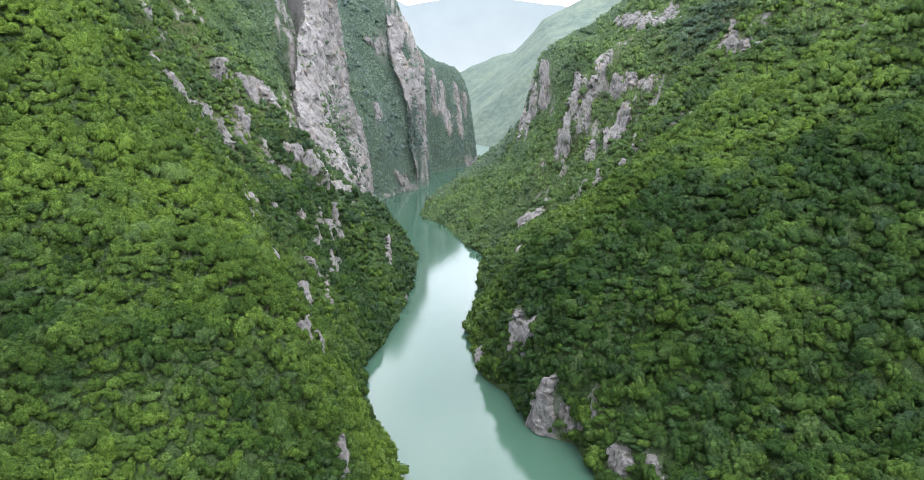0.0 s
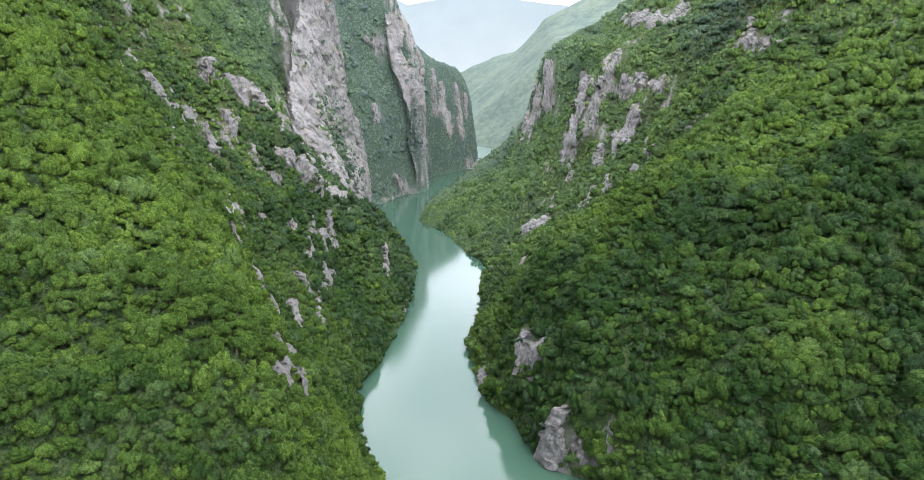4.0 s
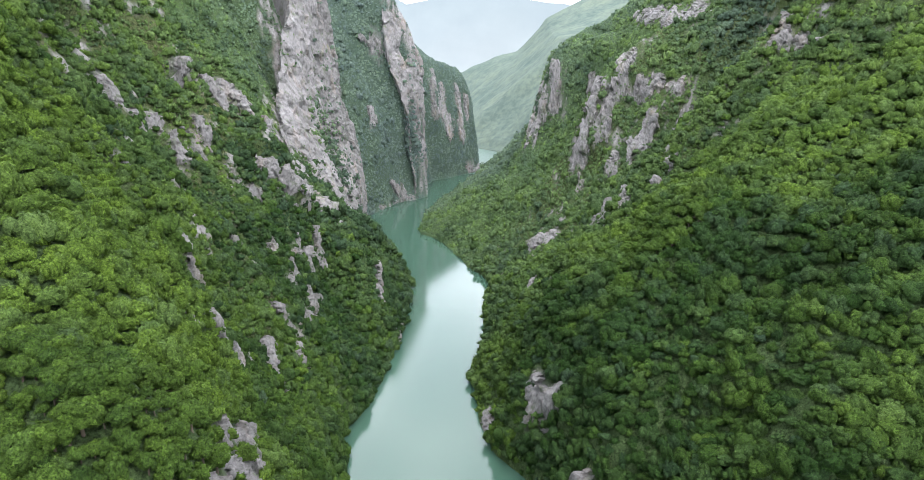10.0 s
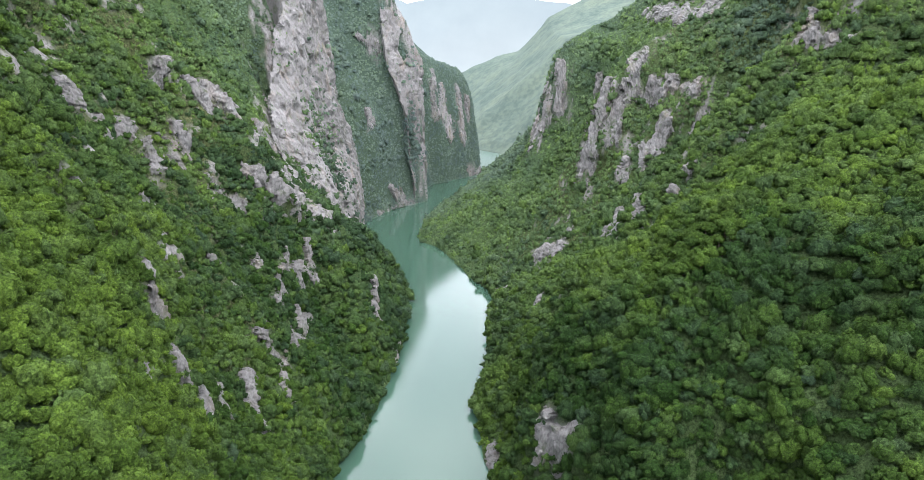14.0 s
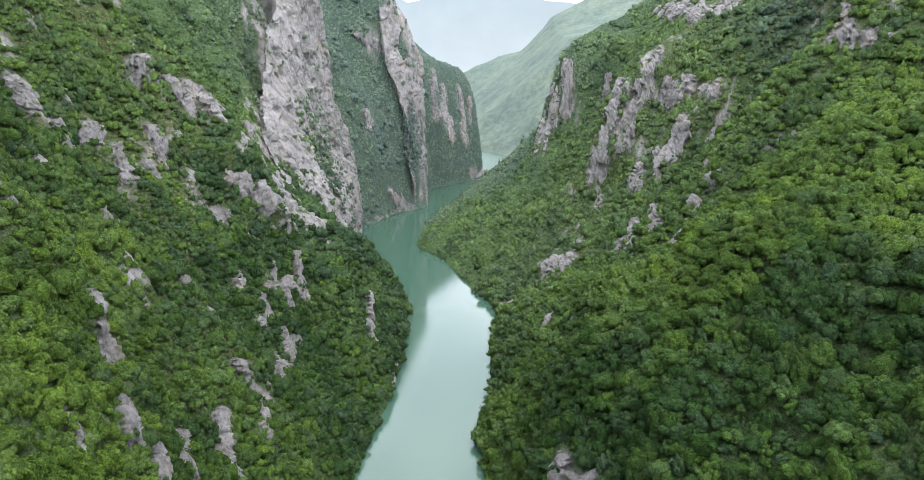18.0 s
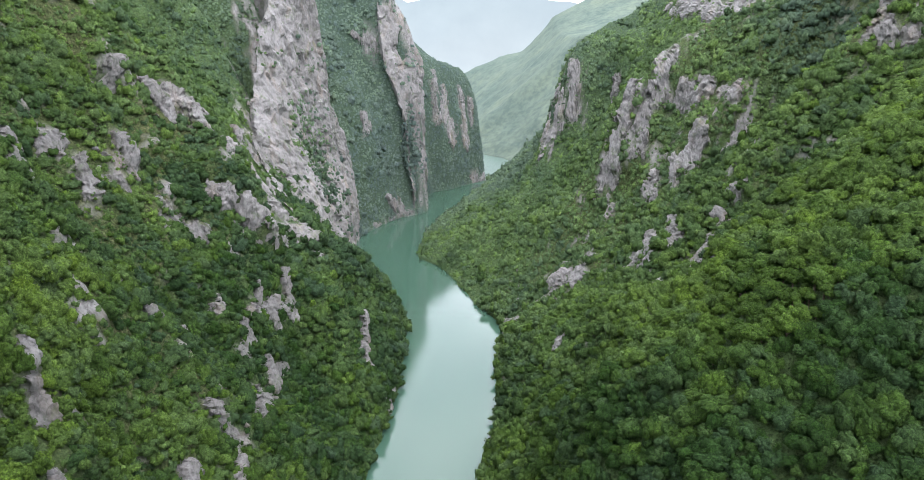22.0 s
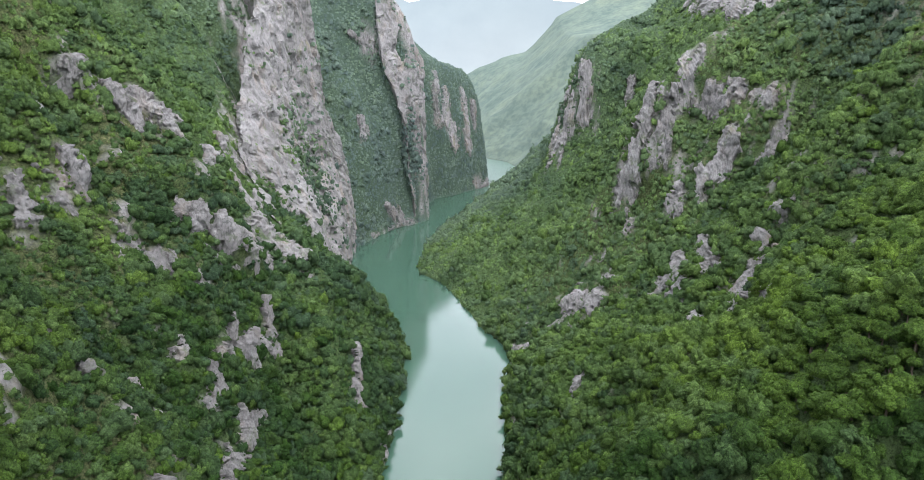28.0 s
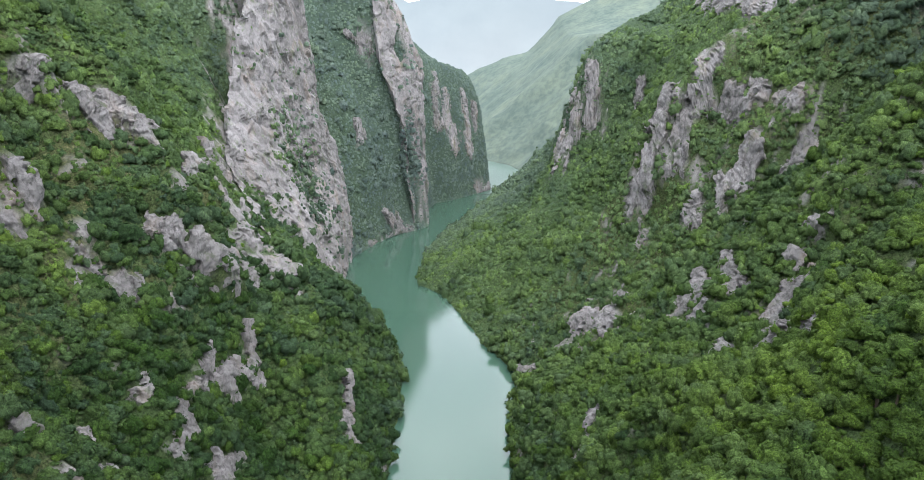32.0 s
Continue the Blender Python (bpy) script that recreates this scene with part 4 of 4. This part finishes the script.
def forest(label, pos, radius, lift, level, tint, warm, cool, seed):
    r = np.random.default_rng(seed)
    V, F, T, H, K, base = [], [], [], [], [], 0
    pick = r.integers(0, 8, len(pos))
    for k in range(8):
        sel = np.where(pick == k)[0]
        if not len(sel):
            continue
        v, f = LEVELS[level][k]
        a = r.uniform(0, 2 * np.pi, len(sel))
        R = radius[sel]
        ca, sa = np.cos(a), np.sin(a)
        wide = r.uniform(0.72, 1.38, len(sel))
        X = (v[None, :, 0] * ca[:, None] - v[None, :, 1] * sa[:, None]) * (R * wide)[:, None]
        Y = (v[None, :, 0] * sa[:, None] + v[None, :, 1] * ca[:, None]) * (R / wide)[:, None]
        Z = v[None, :, 2] * (R * r.uniform(0.8, 1.55, len(sel)) * (1.0, 1.0, 0.95, 0.85)[level])[:, None]
        W = np.stack([X, Y, Z], -1) + pos[sel][:, None, :]
        W[..., 2] += (R * lift[sel])[:, None]
        V.append(W.reshape(-1, 3))
        F.append((f[None] + (np.arange(len(sel)) * len(v))[:, None, None]).reshape(-1, 3) + base)
        T.append(np.repeat(tint[sel], len(v)))
        H.append(np.repeat(warm[sel], len(v)))
        K.append(np.repeat(cool[sel], len(v)))
        base += len(sel) * len(v)
    ob = mesh_object("forest", np.concatenate(V), np.concatenate(F), MAT_LEAF, level > 0, {"tint": np.concatenate(T), "warm": np.concatenate(H), "cool": np.concatenate(K)})
    return tagged(ob, label, "forest", kind="stuff")


def branch(v, f, p, q, r0, r1, sides=6):
    """A tapered limb from p to q."""
    p, q = np.array(p, float), np.array(q, float)
    d = (q - p) / np.linalg.norm(q - p)
    a = np.cross(d, (0.3, 1, 0.2))
    a /= np.linalg.norm(a)
    b = np.cross(d, a)
    n = len(v)
    for k in range(sides):
        t = 2 * math.pi * k / sides
        o = a * math.cos(t) + b * math.sin(t)
        v += [p + o * r0, q + o * r1]
    for k in range(sides):
        i, j = n + 2 * k, n + 2 * ((k + 1) % sides)
        f.append((i, j, j + 1, i + 1))


def tree_model(seed):
    """A broadleaf tree one unit in crown radius: trunk with limbs, and its crown of leaf sprays."""
    r = random.Random(seed)
    thing = new("tree")
    tv, tf = [], []
    branch(tv, tf, (0, 0, -0.7), (0.05, 0.03, 0.75), 0.11, 0.06)
    for k in range(5):
        t = 2 * math.pi * (k + r.random() * 0.6) / 5
        h = 0.25 + 0.1 * k
        branch(tv, tf, (0.03, 0.02, h), (0.5 * math.cos(t), 0.5 * math.sin(t), h + 0.45), 0.045, 0.015, 5)
    mesh_object("trunk", tv, tf, MAT_BARK, True, None, thing)
    v, f = crown(19, 2, 6, 240, 0.15, 900 + seed)
    v = v + np.array([0, 0, 0.85])
    mesh_object("crown", v, f, MAT_LEAF, False, {"tint": np.full(len(v), r.uniform(0.1, 0.5)), "warm": np.full(len(v), 0.12 + 0.09 * (seed % 5))}, thing)
    return tagged(thing, "leafy green broadleaf tree standing on the steep slope", "tree", "trees on the near slopes")


MODELS = [tree_model(k) for k in range(10)]
placed = 0
for side in ("west", "east"):
    pos, bare, face = scatter(side, 1.15)
    if side == "west":
        pos, bare, face = np.concatenate([pos, SHRUBS]), np.concatenate([bare, np.full(len(SHRUBS), -0.5)]), np.concatenate([face, np.tile((0.9, -0.3, 0.3), (len(SHRUBS), 1))])
    young, scrub, tall, bright, dense = zones(pos)
    high = np.maximum(tall, bright)
    rad = crown_size(pos) * np.exp(rng.normal(0, 0.30, len(pos)) + 0.22 * fbm(pos * 0.03, 2, 97))
    rad = np.clip(rad, 1.2, 7.5) * np.where(bare > 0.05, 0.5, 1.0)
    pos[:, 2] += np.clip(3.2 * fbm(pos * 0.07, 2, 19), -1.0, 4.2) * (0.4 + 0.8 * high)
    warm = np.clip(0.52 * young + 0.08 + 0.10 * scrub - 0.2 * tall + rng.normal(0, 0.16, len(pos)) + 0.3 * fbm(pos * 0.02, 3, 29) + 0.5 * scrub * fbm(pos * 0.035, 3, 47), 0, 1)
    # cool is mostly haze painted by distance, with a little grey scrub
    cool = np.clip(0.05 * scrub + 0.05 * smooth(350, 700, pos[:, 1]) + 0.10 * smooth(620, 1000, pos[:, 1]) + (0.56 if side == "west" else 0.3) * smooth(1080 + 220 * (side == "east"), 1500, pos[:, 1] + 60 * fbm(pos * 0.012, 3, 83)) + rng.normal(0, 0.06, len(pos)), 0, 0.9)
    x, y, z = pos[:, 0], pos[:, 1], pos[:, 2]
    wob = 40 * fbm(pos * np.array([0.012, 0.012, 0.008]), 3, 91)
    if side == "east":  # leaf tint paints shade in a hollow and far-cliff nook, sunlight on the spur
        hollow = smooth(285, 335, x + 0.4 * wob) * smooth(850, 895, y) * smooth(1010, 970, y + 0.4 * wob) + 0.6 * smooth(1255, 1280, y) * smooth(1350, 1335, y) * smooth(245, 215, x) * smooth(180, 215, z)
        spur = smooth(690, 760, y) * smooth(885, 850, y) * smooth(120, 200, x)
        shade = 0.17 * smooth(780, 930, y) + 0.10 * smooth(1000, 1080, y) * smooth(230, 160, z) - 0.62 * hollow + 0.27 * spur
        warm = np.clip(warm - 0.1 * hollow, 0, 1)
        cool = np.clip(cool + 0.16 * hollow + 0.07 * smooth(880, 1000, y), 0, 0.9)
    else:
        # leaves of the upper slope painted lighter in place of haze
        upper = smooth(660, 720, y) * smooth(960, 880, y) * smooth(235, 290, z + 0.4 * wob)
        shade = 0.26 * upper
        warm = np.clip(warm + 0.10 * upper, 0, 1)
    # tint also lightens leaves with distance and height in place of haze
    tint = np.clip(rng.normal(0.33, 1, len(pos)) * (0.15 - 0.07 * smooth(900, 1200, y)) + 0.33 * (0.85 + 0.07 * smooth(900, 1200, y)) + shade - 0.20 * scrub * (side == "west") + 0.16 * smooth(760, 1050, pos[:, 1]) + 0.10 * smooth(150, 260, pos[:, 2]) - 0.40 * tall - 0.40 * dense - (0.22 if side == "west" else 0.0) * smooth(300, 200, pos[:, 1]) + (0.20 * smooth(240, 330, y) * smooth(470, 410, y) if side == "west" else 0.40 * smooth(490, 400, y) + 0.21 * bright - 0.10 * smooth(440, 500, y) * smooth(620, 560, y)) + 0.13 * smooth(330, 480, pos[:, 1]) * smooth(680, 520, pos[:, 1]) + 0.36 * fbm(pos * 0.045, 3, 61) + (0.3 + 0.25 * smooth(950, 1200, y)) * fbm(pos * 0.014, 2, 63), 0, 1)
    aside = (pos[:, 1] < 170) | (np.abs(pos[:, 0]) > 0.74 * pos[:, 1] + 30)
    rad[aside] *= 2.0
    lift = 0.55 + 0.25 * high
    looks = np.where(aside, 0, rad / reach(pos))
    spot = np.array((-108, 300, 0) if side == "west" else (150, 590, 0))
    near = np.argsort(np.hypot(pos[:, 0] - spot[0], pos[:, 1] - spot[1]))[:150]
    for i in near:
        model = MODELS[placed % 10]
        model.scale = (rad[i],) * 3
        m = pose(*pos[i], 0, 0, rng.uniform(0, 360))
        if placed < 10:
            model.matrix_basis = m @ Matrix.Diagonal((*model.scale, 1))
        else:
            copy_thing(model, m)
        placed += 1
    rest = np.ones(len(pos), bool)
    rest[near] = False
    lev = 3 - np.digitize(looks, [0.0052, 0.0092, 0.0148])
    lift = np.where(lev == 3, 0.0, np.where(lev == 2, 0.15, lift))
    pos = pos - face * (rad * np.where(lev == 3, 0.55, np.where(lev == 2, 0.2, 0)))[:, None]
    for k in range(4):
        sel = (lev == k) & rest
        if sel.any():
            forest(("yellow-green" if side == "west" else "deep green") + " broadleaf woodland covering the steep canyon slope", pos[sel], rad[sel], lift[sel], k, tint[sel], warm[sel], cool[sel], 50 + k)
